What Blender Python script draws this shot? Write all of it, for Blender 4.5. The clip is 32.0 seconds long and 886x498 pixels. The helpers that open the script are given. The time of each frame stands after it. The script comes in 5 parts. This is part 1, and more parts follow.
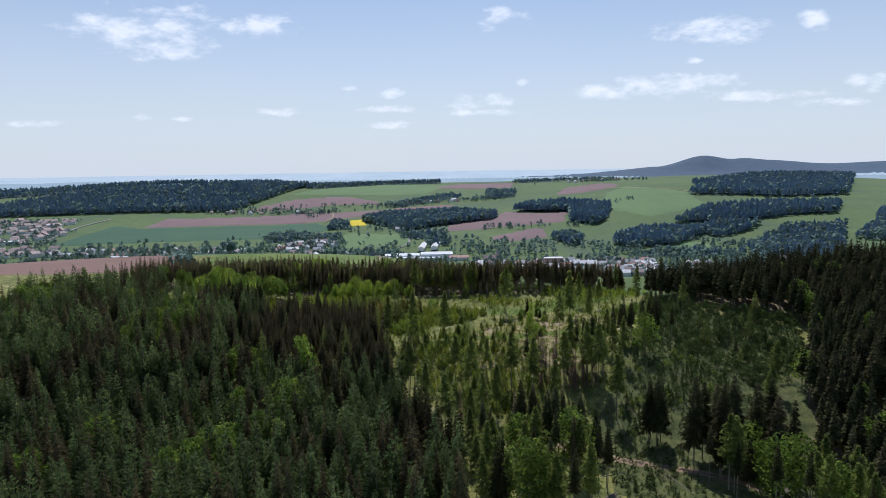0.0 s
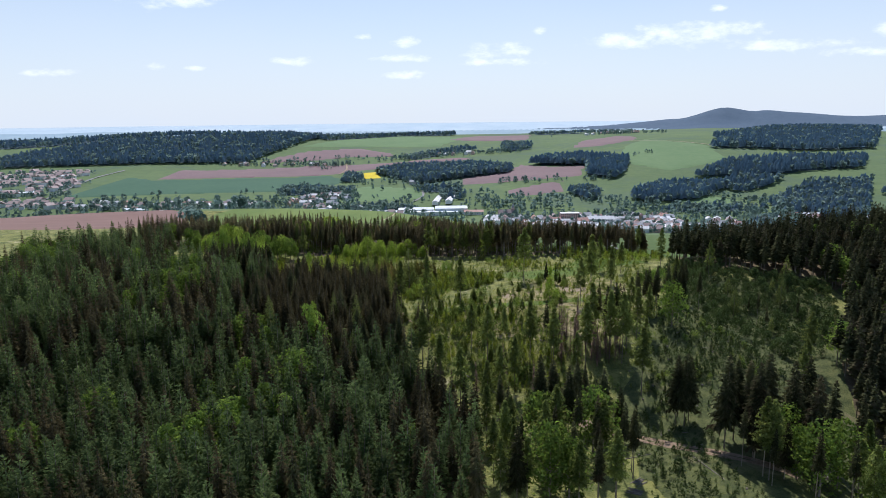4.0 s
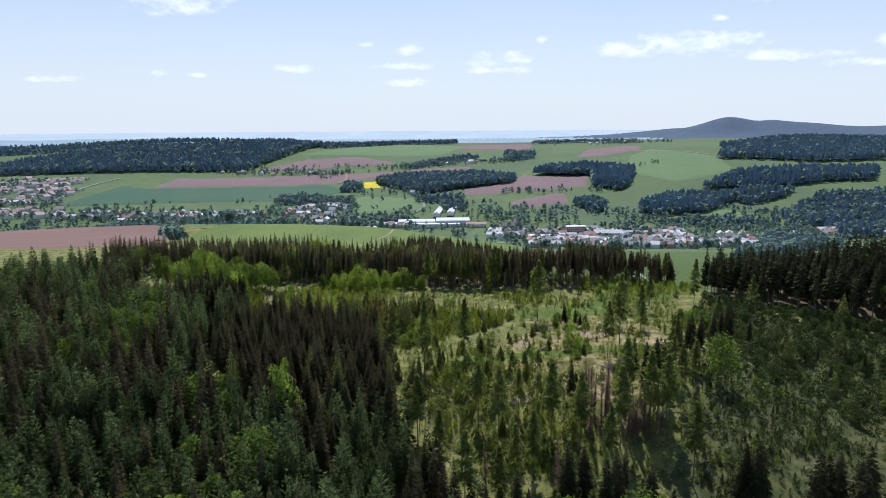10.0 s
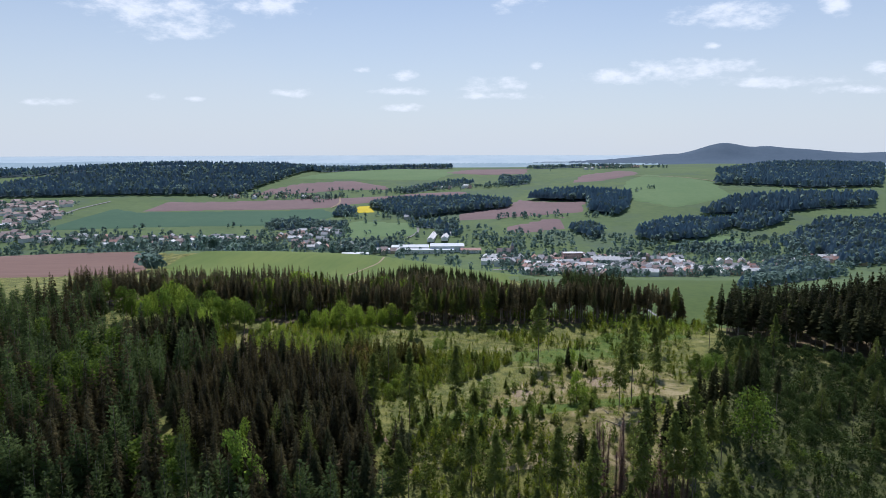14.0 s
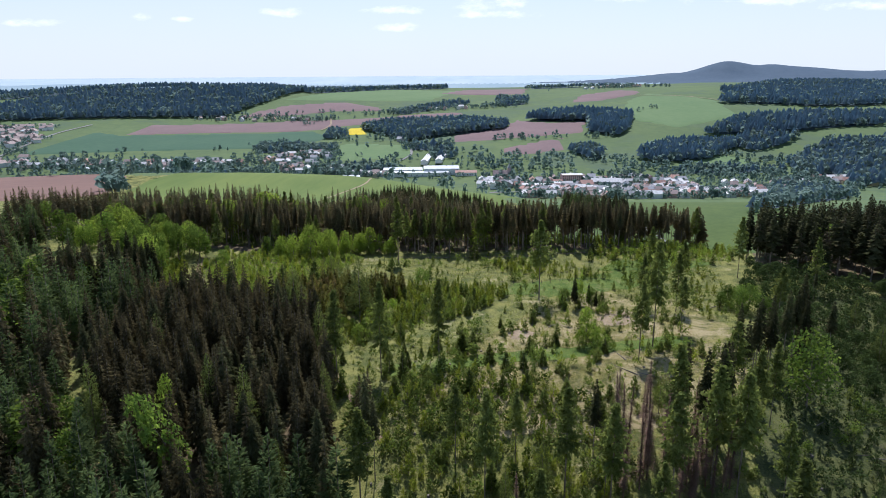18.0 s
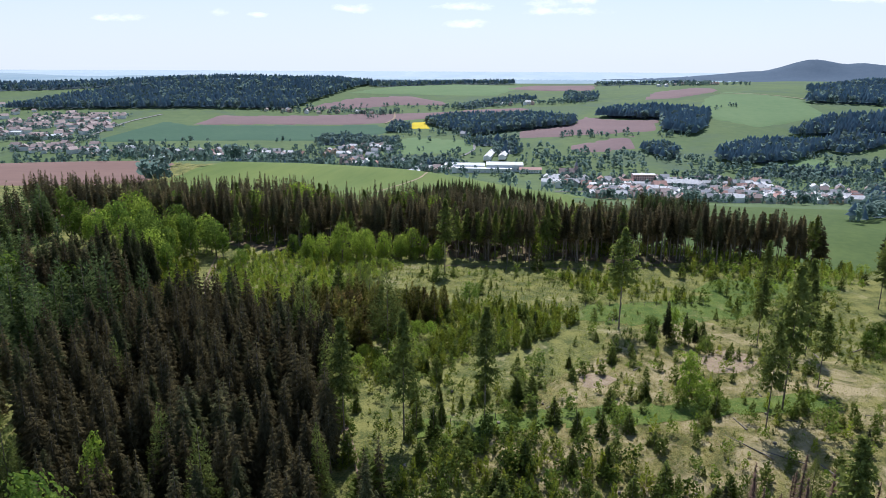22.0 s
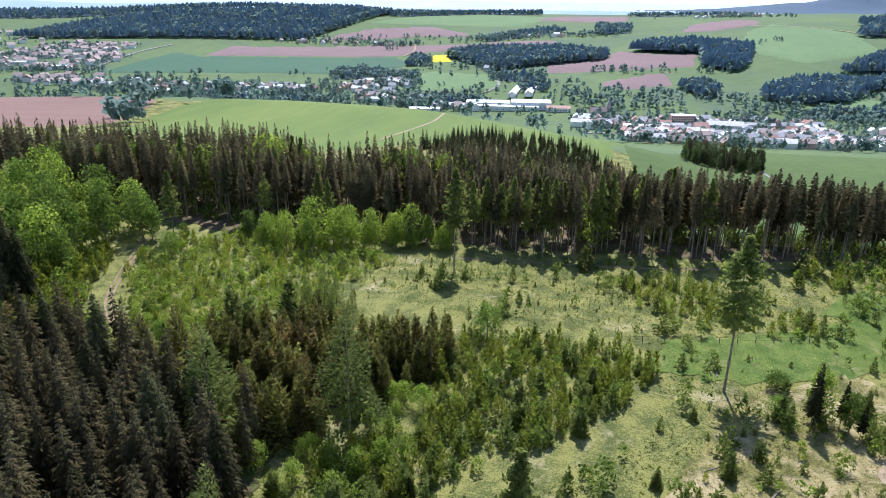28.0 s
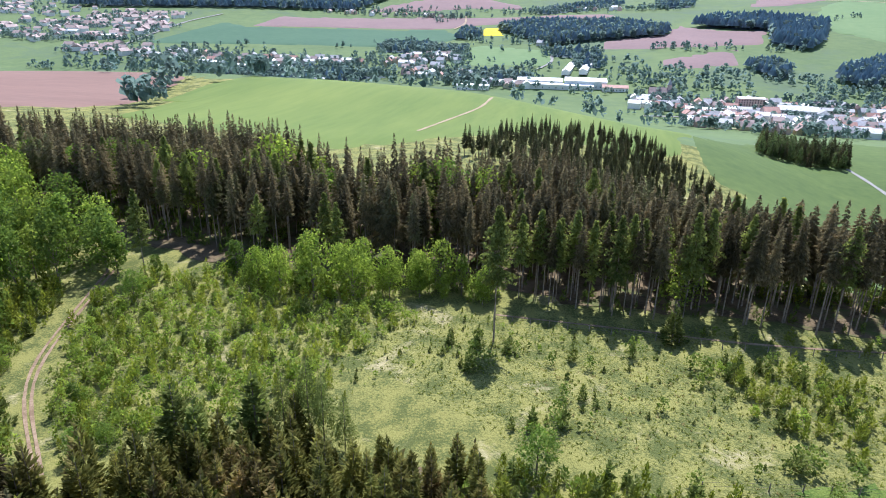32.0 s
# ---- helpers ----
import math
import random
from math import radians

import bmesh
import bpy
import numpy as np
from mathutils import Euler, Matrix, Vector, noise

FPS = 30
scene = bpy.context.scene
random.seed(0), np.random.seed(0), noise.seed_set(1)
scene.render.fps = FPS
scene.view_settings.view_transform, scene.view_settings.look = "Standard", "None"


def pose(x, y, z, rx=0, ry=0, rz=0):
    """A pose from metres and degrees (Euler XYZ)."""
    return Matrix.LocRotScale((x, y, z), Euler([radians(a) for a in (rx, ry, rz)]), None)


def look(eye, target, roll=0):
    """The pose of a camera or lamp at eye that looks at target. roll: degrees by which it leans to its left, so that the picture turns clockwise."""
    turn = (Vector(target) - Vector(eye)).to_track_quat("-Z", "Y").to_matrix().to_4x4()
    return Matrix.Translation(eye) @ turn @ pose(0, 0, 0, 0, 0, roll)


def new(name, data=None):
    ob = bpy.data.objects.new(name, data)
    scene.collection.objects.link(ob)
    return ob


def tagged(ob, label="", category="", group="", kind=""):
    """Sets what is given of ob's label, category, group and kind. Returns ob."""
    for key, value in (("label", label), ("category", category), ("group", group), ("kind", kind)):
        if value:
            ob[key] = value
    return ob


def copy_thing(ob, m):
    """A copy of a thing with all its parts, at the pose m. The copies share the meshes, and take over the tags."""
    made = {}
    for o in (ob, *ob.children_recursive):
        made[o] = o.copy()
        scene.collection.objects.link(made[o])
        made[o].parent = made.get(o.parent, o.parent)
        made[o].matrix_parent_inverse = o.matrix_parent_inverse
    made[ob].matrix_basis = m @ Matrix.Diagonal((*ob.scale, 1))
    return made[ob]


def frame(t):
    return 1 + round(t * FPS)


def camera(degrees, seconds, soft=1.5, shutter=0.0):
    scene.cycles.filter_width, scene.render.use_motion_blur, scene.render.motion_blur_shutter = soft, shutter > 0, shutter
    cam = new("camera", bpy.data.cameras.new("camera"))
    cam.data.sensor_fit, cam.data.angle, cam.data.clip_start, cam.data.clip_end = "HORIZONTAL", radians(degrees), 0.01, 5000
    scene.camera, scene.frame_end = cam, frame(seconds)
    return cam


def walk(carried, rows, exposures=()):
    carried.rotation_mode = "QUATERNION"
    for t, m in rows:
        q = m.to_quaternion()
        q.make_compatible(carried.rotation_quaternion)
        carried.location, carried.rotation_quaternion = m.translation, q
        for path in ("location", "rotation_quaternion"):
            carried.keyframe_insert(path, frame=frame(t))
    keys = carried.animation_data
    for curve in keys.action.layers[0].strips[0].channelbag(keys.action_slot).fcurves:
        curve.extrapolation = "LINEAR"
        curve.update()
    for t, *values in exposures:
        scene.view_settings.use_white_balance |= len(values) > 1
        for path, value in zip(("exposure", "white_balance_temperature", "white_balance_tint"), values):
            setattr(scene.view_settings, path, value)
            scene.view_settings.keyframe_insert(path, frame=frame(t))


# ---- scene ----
cam = camera(66.4, 32.0, soft=0.5)
PATH = [  # seconds, x, y, z, turn, tilt, roll
    (0, 0.01, 0.00, 70.00, -0.02, -6.93, -0.82),
    (0.5, -0.20, 1.29, 70.02, 0.26, -8.06, -0.82),
    (1, -0.37, 2.64, 70.12, 0.50, -9.21, -0.79),
    (1.5, -0.43, 4.12, 70.33, 0.67, -10.36, -0.75),
    (2, -0.40, 5.76, 70.61, 0.84, -11.04, -0.69),
    (2.5, -0.38, 7.60, 70.97, 0.96, -11.05, -0.67),
    (3, -0.40, 9.70, 71.38, 1.07, -11.03, -0.68),
    (3.5, -0.48, 11.97, 71.77, 1.16, -11.00, -0.64),
    (5.5, -0.69, 23.69, 72.67, 1.41, -10.84, -0.61),
    (6, -0.74, 27.52, 72.79, 1.40, -10.80, -0.54),
    (6.5, -0.75, 31.41, 72.93, 1.40, -10.71, -0.49),
    (7, -0.78, 35.32, 73.09, 1.42, -10.64, -0.48),
    (7.5, -0.87, 39.21, 73.28, 1.41, -10.57, -0.47),
    (8, -1.00, 43.13, 73.49, 1.40, -10.53, -0.43),
    (8.5, -1.12, 47.09, 73.73, 1.39, -10.47, -0.39),
    (9, -1.24, 50.98, 74.00, 1.36, -10.46, -0.37),
    (9.5, -1.33, 54.64, 74.26, 1.35, -10.37, -0.34),
    (10, -1.35, 57.90, 74.52, 1.34, -10.33, -0.34),
    (10.5, -1.26, 60.70, 74.69, 1.36, -10.26, -0.34),
    (11, -1.08, 63.19, 74.75, 1.29, -10.24, -0.29),
    (11.5, -0.94, 65.68, 74.71, 1.16, -8.93, -0.21),
    (12, -0.93, 68.45, 74.60, 1.12, -8.23, -0.12),
    (12.5, -0.98, 71.65, 74.43, 1.08, -8.19, -0.03),
    (13, -0.93, 75.31, 74.25, 1.01, -8.13, 0.00),
    (13.5, -0.68, 79.40, 74.11, 0.94, -8.12, -0.00),
    (14, -0.24, 83.79, 74.18, 0.90, -8.31, -0.05),
    (14.3, 0.09, 86.55, 74.36, 0.90, -8.42, -0.03),
    (14.4, 0.20, 87.46, 74.42, 0.84, -11.75, -0.09),
    (14.5, 0.30, 88.38, 74.48, 0.71, -14.76, -0.17),
    (16.5, 2.40, 106.57, 67.98, 0.75, -14.54, -0.51),
    (17, 2.72, 111.56, 66.85, 0.73, -14.54, -0.48),
    (17.5, 2.99, 116.71, 65.84, 0.70, -14.61, -0.42),
    (18, 3.17, 122.08, 64.97, 0.64, -14.66, -0.34),
    (18.5, 3.26, 127.57, 64.23, 0.60, -14.70, -0.26),
    (19, 3.34, 133.01, 63.46, 0.54, -14.73, -0.18),
    (19.5, 3.50, 138.27, 62.54, 0.51, -14.75, -0.12),
    (20, 3.69, 143.24, 61.48, 0.50, -14.76, -0.10),
    (20.5, 3.85, 147.96, 60.41, 1.07, -14.79, -0.04),
    (21, 4.00, 152.64, 59.46, 2.81, -14.85, 0.08),
    (21.5, 4.11, 157.45, 58.57, 4.50, -14.90, 0.20),
    (22, 4.15, 162.33, 57.61, 5.99, -14.93, 0.31),
    (22.5, 4.12, 167.19, 56.62, 7.27, -14.99, 0.43),
    (23, 4.04, 171.96, 55.75, 8.30, -15.05, 0.50),
    (23.5, 3.86, 176.72, 55.19, 8.28, -15.01, 0.52),
    (24, 3.61, 181.66, 54.91, 8.21, -14.99, 0.54),
    (24.5, 3.37, 186.85, 54.80, 8.14, -14.92, 0.58),
    (26.5, 1.59, 207.18, 53.20, 7.89, -16.47, 0.67),
    (27, 1.21, 212.22, 53.08, 7.90, -17.82, 0.62),
    (27.5, 0.77, 217.26, 52.92, 7.85, -19.09, 0.60),
    (28, 0.26, 222.25, 52.82, 7.82, -20.31, 0.65),
    (28.5, -0.28, 227.13, 52.80, 8.28, -21.50, 0.76),
    (29, -0.75, 231.89, 52.82, 10.39, -22.50, 0.84),
    (29.5, -1.14, 236.61, 52.82, 11.77, -22.64, 0.89),
    (30, -1.57, 241.38, 52.75, 11.83, -22.59, 0.90),
    (30.5, -2.08, 246.13, 52.71, 11.86, -22.52, 0.89),
    (31, -2.68, 250.74, 52.76, 11.87, -22.53, 0.92),
    (31.5, -3.36, 255.22, 52.88, 11.87, -22.55, 0.97),
    (32, -4.13, 259.65, 52.98, 11.86, -22.55, 1.02),
]
walk(cam, [(t, pose(x, y, z, 90 + tilt, 0, turn) @ pose(0, 0, 0, 0, 0, roll)) for t, x, y, z, turn, tilt, roll in PATH],
     [(0.0, -0.3, 5800, 13), (1.0, -0.24, 5800, 13), (2.5, -0.06, 5800, 13), (10.5, -0.08, 5800, 13), (12.0, -0.32, 5800, 13), (14.3, -0.32, 5800, 13), (14.6, 0.03, 5800, 13), (24.0, 0.03, 5800, 13), (27.0, 0.2, 5680, 14), (28.0, 0.57, 5680, 14), (29.0, 0.78, 5680, 14), (32.0, 0.79, 5680, 14)])

# ---- world, sun ----
SUN_UP, SUN_TURN = radians(57), radians(0)
world = bpy.data.worlds.new("sky")
scene.world = world
world.use_nodes = True


def nodes_of(tree):
    tree.nodes.clear()
    def add(kind, **values):
        n = tree.nodes.new(kind)
        for key, value in values.items():
            if key in n.inputs:
                n.inputs[key].default_value = value
        return n
    return add, tree.links.new


CLOUDS = [  # bearing, height, half width, half depth, as seen from the hill
    (-0.423, 0.203, 0.13, 0.0396), (-0.388, 0.175, 0.086, 0.0188), (-0.261, 0.205, 0.067, 0.0188), (0.091, 0.21, 0.044, 0.0177), (0.398, 0.188, 0.091, 0.0209), (0.535, 0.199, 0.025, 0.0167), (0.238, 0.105, 0.077, 0.0125), (0.34, 0.112, 0.106, 0.0188), (0.463, 0.095, 0.115, 0.0104), (0.057, 0.093, 0.05, 0.0136), (-0.073, 0.107, 0.023, 0.0094), (-0.074, 0.085, 0.048, 0.0073), (-0.13, 0.115, 0.013, 0.0052), (-0.23, 0.082, 0.035, 0.0073), (-0.435, 0.077, 0.019, 0.0063), (-0.592, 0.072, 0.044, 0.0073), (-0.374, 0.074, 0.017, 0.0042), (0.366, 0.147, 0.015, 0.0063), (0.119, 0.121, 0.012, 0.0063), (0.626, 0.113, 0.038, 0.0167), (-0.066, 0.061, 0.038, 0.0063), (0.066, 0.077, 0.058, 0.0073), (0.558, 0.086, 0.086, 0.0083)]
HAZE, CLOUD = (7.2, 7.6, 7.8, 1), (10.2, 10.4, 10.6, 1)


def build_sky():
    add, link = nodes_of(world.node_tree)
    sky = add("ShaderNodeTexSky")
    sky.sky_type, sky.sun_disc = "NISHITA", False
    sky.sun_elevation, sky.sun_rotation = SUN_UP, SUN_TURN
    sky.altitude, sky.air_density, sky.dust_density, sky.ozone_density = 600, 1.0, 0.6, 1.0
    where = add("ShaderNodeTexCoord")
    split = add("ShaderNodeSeparateXYZ")
    link(where.outputs["Generated"], split.inputs[0])

    def calc(kind, a, b=None, c=None):
        n = add("ShaderNodeMath")
        n.operation = kind
        for k, v in enumerate((a, b, c)):
            if isinstance(v, (int, float)):
                n.inputs[k].default_value = v
            elif v is not None:
                link(v, n.inputs[k])
        return n.outputs[0]

    ahead = calc("MAXIMUM", split.outputs[1], 0.05)
    u, v = calc("DIVIDE", split.outputs[0], ahead), calc("DIVIDE", split.outputs[2], ahead)
    shape = -9.0
    for cu, cv, a, b in CLOUDS:
        du, dv = calc("MULTIPLY_ADD", u, 1 / a, -cu / a), calc("MULTIPLY_ADD", v, 1 / b, -cv / b)
        far = calc("ADD", calc("MULTIPLY", du, du), calc("MULTIPLY", dv, dv))
        shape = calc("MAXIMUM", calc("SUBTRACT", 0.55, calc("MULTIPLY", far, 0.55)), shape)
    flat = add("ShaderNodeMapping")
    flat.inputs["Scale"].default_value = (1.0, 1.0, 2.2)
    link(where.outputs["Generated"], flat.inputs[0])
    puffs = add("ShaderNodeTexNoise", Scale=26.0, Detail=8.0, Roughness=0.62)
    link(flat.outputs[0], puffs.inputs["Vector"])
    rough = calc("MULTIPLY_ADD", puffs.outputs[0], 2.6, -1.3)
    edge = add("ShaderNodeMapRange")
    edge.interpolation_type = "SMOOTHSTEP"
    edge.inputs[1].default_value, edge.inputs[2].default_value = 0.0, 0.95
    link(calc("ADD", shape, rough), edge.inputs[0])
    # thin high veil and the white haze over the horizon
    veil = add("ShaderNodeTexNoise", Scale=3.0, Detail=5.0, Roughness=0.6)
    link(flat.outputs[0], veil.inputs["Vector"])
    thick = add("ShaderNodeMapRange")
    thick.inputs[1].default_value, thick.inputs[2].default_value = 0.0, 0.33
    thick.inputs[3].default_value, thick.inputs[4].default_value = 0.93, 0.02
    link(split.outputs[2], thick.inputs[0])
    thin = calc("MULTIPLY", thick.outputs[0], calc("MULTIPLY_ADD", veil.outputs[0], 0.3, 0.85))
    hazy = add("ShaderNodeMix")
    hazy.data_type = "RGBA"
    link(thin, hazy.inputs[0]), link(sky.outputs[0], hazy.inputs[6])
    hazy.inputs[7].default_value = HAZE
    mix = add("ShaderNodeMix")
    mix.data_type = "RGBA"
    link(calc("MULTIPLY", edge.outputs[0], 0.85), mix.inputs[0])
    link(hazy.outputs[2], mix.inputs[6])
    mix.inputs[7].default_value = CLOUD
    back = add("ShaderNodeBackground", Strength=0.115)
    link(mix.outputs[2], back.inputs[0])
    out = add("ShaderNodeOutputWorld")
    link(back.outputs[0], out.inputs[0])


build_sky()
sun = new("sun", bpy.data.lights.new("sun", "SUN"))
sun.data.energy, sun.data.angle, sun.data.color = 4.2, radians(0.53), (1.0, 0.95, 0.87)
sun.matrix_world = look((0, 100 * math.cos(SUN_UP), 100 * math.sin(SUN_UP)), (0, 0, 0))


# ---- materials ----
def material(name, low, high, scale=1.0, rough=0.9, fine=6.0, bump_height=0.0, third=None, third_scale=0.05, third_at=0.55,
             leaf=0.0, each=0.0, metal=0.0, contrast=0.16, stretch=(1, 1, 1), clump=0.0):
    """A rough surface between two colours: coarse and fine variation in world metres, an optional third colour in
    large patches, translucency for leaves, and a lightness of its own for each object or loose piece."""
    m = bpy.data.materials.new(name)
    m.use_nodes = True
    add, link = nodes_of(m.node_tree)
    where = add("ShaderNodeNewGeometry")
    stretched = add("ShaderNodeMapping")
    stretched.inputs["Scale"].default_value = stretch
    link(where.outputs["Position"], stretched.inputs[0])
    coarse = add("ShaderNodeTexNoise", Scale=scale, Detail=4.0, Roughness=0.6)
    link(stretched.outputs[0], coarse.inputs["Vector"])
    small = add("ShaderNodeTexNoise", Scale=scale * fine, Detail=5.0, Roughness=0.7)
    link(stretched.outputs[0], small.inputs["Vector"])
    mean = add("ShaderNodeMath")
    mean.operation = "ADD"
    link(coarse.outputs[0], mean.inputs[0]), link(small.outputs[0], mean.inputs[1])
    spread = add("ShaderNodeMapRange")
    spread.inputs[1].default_value, spread.inputs[2].default_value = 1 - contrast, 1 + contrast
    link(mean.outputs[0], spread.inputs[0])
    mix = add("ShaderNodeMix")
    mix.data_type = "RGBA"
    link(spread.outputs[0], mix.inputs[0])
    mix.inputs[6].default_value, mix.inputs[7].default_value = (*low, 1), (*high, 1)
    colour = mix.outputs[2]
    if third:
        patch = add("ShaderNodeTexNoise", Scale=third_scale, Detail=8.0, Roughness=0.76, Distortion=0.6)
        link(where.outputs["Position"], patch.inputs["Vector"])
        cut = add("ShaderNodeMapRange")
        cut.inputs[1].default_value, cut.inputs[2].default_value = third_at, third_at + 0.12
        link(patch.outputs[0], cut.inputs[0])
        over = add("ShaderNodeMix")
        over.data_type = "RGBA"
        link(cut.outputs[0], over.inputs[0]), link(colour, over.inputs[6])
        over.inputs[7].default_value = (*third, 1)
        colour = over.outputs[2]
    if each:
        own = add("ShaderNodeObjectInfo")
        total = add("ShaderNodeMath")
        total.operation = "ADD"
        link(own.outputs["Random"], total.inputs[0]), link(where.outputs["Random Per Island"], total.inputs[1])
        span = add("ShaderNodeMapRange")
        span.inputs[1].default_value, span.inputs[2].default_value = 0.2, 1.8
        span.inputs[3].default_value, span.inputs[4].default_value = 1 - each, 1 + each
        link(total.outputs[0], span.inputs[0])
        hue = add("ShaderNodeHueSaturation")
        value = span.outputs[0]
        if clump:
            # a tone of its own for each patch about as wide as one tree
            cells = add("ShaderNodeTexVoronoi", Scale=0.21)
            cells.voronoi_dimensions = "2D"
            link(where.outputs["Position"], cells.inputs["Vector"])
            parts = add("ShaderNodeSeparateColor")
            link(cells.outputs["Color"], parts.inputs[0])
            tone = add("ShaderNodeMapRange")
            tone.inputs[3].default_value, tone.inputs[4].default_value = 1 - clump, 1 + clump
            link(parts.outputs[0], tone.inputs[0])
            both = add("ShaderNodeMath")
            both.operation = "MULTIPLY"
            link(value, both.inputs[0]), link(tone.outputs[0], both.inputs[1])
            value = both.outputs[0]
        link(value, hue.inputs["Value"]), link(colour, hue.inputs["Color"])
        colour = hue.outputs[0]
    surface = add("ShaderNodeBsdfPrincipled", Roughness=rough, Metallic=metal)
    surface.inputs["Specular IOR Level"].default_value = 0.08 if leaf else 0.25
    link(colour, surface.inputs["Base Color"])
    if bump_height:
        relief = add("ShaderNodeBump", Strength=0.7, Distance=bump_height)
        link(small.outputs[0], relief.inputs["Height"])
        link(relief.outputs[0], surface.inputs["Normal"])
    shader = surface.outputs[0]
    if leaf:
        glow = add("ShaderNodeBsdfTranslucent")
        tone = add("ShaderNodeHueSaturation", Hue=0.486, Saturation=1.1, Value=1.25)
        link(colour, tone.inputs["Color"]), link(tone.outputs[0], glow.inputs[0])
        blend = add("ShaderNodeMixShader")
        blend.inputs[0].default_value = leaf
        link(shader, blend.inputs[1]), link(glow.outputs[0], blend.inputs[2])
        shader = blend.outputs[0]
    out = add("ShaderNodeOutputMaterial")
    link(shader, out.inputs[0])
    return m


MEADOW = material("meadow grass", (0.105, 0.124, 0.032), (0.28, 0.268, 0.076), 0.22, third=(0.47, 0.4, 0.22), third_scale=0.085, third_at=0.575, fine=13, bump_height=0.5, contrast=0.11)
PASTURE = material("far pasture", (0.094, 0.144, 0.056), (0.144, 0.196, 0.072), 0.006, fine=9, contrast=0.28, third=(0.1, 0.146, 0.08), third_scale=0.004, third_at=0.5)
LITTER = material("forest litter", (0.085, 0.062, 0.032), (0.19, 0.138, 0.078), 0.3, fine=9, bump_height=0.15, third=(0.095, 0.125, 0.030), third_scale=0.12, third_at=0.5)
SAND = material("bare sandy soil", (0.30, 0.22, 0.14), (0.44, 0.34, 0.23), 0.5, bump_height=0.2)
DIRT = material("dirt track", (0.21, 0.140, 0.085), (0.35, 0.25, 0.165), 0.5, bump_height=0.1)
# far soil and crop, their colours blued to stand for haze
HAZED_PLOUGH = material("hazed ploughed red soil", (0.2, 0.135, 0.132), (0.255, 0.172, 0.164), 0.012, fine=12, contrast=0.3)
HAZED_CROP = material("green crop", (0.055, 0.118, 0.068), (0.08, 0.15, 0.082), 0.008, fine=10, contrast=0.35)
CROP_PALE = material("pale green crop", (0.112, 0.165, 0.034), (0.172, 0.218, 0.048), 0.02, fine=8, contrast=0.3, stretch=(1, 0.12, 1))
SLOPE_GREEN = material("green sloping meadow", (0.066, 0.108, 0.026), (0.106, 0.15, 0.036), 0.02, fine=8, contrast=0.3)
# meadow grass with the slope's shade mixed into its colours
SHADED_GRASS = material("grass darkened as shaded", (0.058, 0.074, 0.022), (0.140, 0.148, 0.048), 0.25, third=(0.22, 0.19, 0.095), third_scale=0.07, third_at=0.56, fine=11, bump_height=0.4, contrast=0.13)
RAPE = material("flowering rapeseed", (0.62, 0.47, 0.02), (0.75, 0.58, 0.04), 0.05)
ASPHALT = material("asphalt", (0.22, 0.21, 0.20), (0.33, 0.32, 0.30), 0.2)
SPRUCE_GREEN = material("spruce needles", (0.06, 0.068, 0.03), (0.118, 0.118, 0.052), 0.16, leaf=0.48, each=0.45, third=(0.132, 0.104, 0.058), third_scale=0.07, third_at=0.52, clump=0.35)
YOUNG_GREEN = material("young spruce needles", (0.115, 0.128, 0.032), (0.245, 0.235, 0.064), 0.3, leaf=0.5, each=0.5, third=(0.25, 0.188, 0.078), third_scale=0.09, third_at=0.515, clump=0.3)
LARCH_GREEN = material("larch needles", (0.064, 0.096, 0.036), (0.128, 0.164, 0.06), 0.2, leaf=0.52, each=0.4, clump=0.42)
BROAD_GREEN = material("broad leaves", (0.105, 0.172, 0.036), (0.195, 0.275, 0.062), 0.25, leaf=0.55, each=0.35, clump=0.25)
SHRUB_GREEN = material("shrub leaves", (0.09, 0.14, 0.03), (0.19, 0.24, 0.056), 0.3, leaf=0.46, each=0.5)
# distant trees lifted and blued: the haze is painted into their colours
HAZED_SPRUCE = material("hazed distant conifers", (0.175, 0.24, 0.295), (0.22, 0.285, 0.335), 0.02, each=0.06, leaf=0.6, clump=0.12)
HAZED_BROAD = material("hazed distant broad trees", (0.125, 0.18, 0.168), (0.185, 0.24, 0.21), 0.02, each=0.15, leaf=0.65)
BARK = material("grey brown bark", (0.15, 0.118, 0.085), (0.30, 0.245, 0.185), 2.0, each=0.3)
DEAD = material("dead brown twigs", (0.135, 0.080, 0.052), (0.25, 0.155, 0.105), 0.8, each=0.35)
WOOD = material("weathered fence wood", (0.15, 0.125, 0.10), (0.28, 0.24, 0.20), 3.0)
PLASTER = [material("plaster " + n, c, tuple(min(0.86, v * 1.12) for v in c), 0.15, each=0.1) for n, c in (
    ("white", (0.76, 0.75, 0.72)), ("cream", (0.62, 0.55, 0.42)), ("grey", (0.40, 0.39, 0.37)), ("rose", (0.62, 0.43, 0.38)), ("ochre", (0.52, 0.42, 0.27)))]
# roof colours made paler to stand for the sun's glare on them
GLARE_ROOFS = [material("roof " + n, c, tuple(v * 1.3 for v in c), 0.3, rough=0.7, each=0.25) for n, c in (
    ("grey", (0.34, 0.335, 0.345)), ("red", (0.42, 0.245, 0.20)), ("brown", (0.36, 0.275, 0.25)), ("pale", (0.62, 0.60, 0.59)))]
METAL_ROOF = material("white sheet metal roof", (0.68, 0.69, 0.70), (0.80, 0.81, 0.82), 0.1, rough=0.45)
GLASS = material("dark window glass", (0.03, 0.035, 0.045), (0.06, 0.065, 0.08), 0.5, rough=0.15)
SAPLING_GREEN = material("sapling needles", (0.09, 0.125, 0.03), (0.192, 0.222, 0.06), 0.3, leaf=0.48, each=0.45)
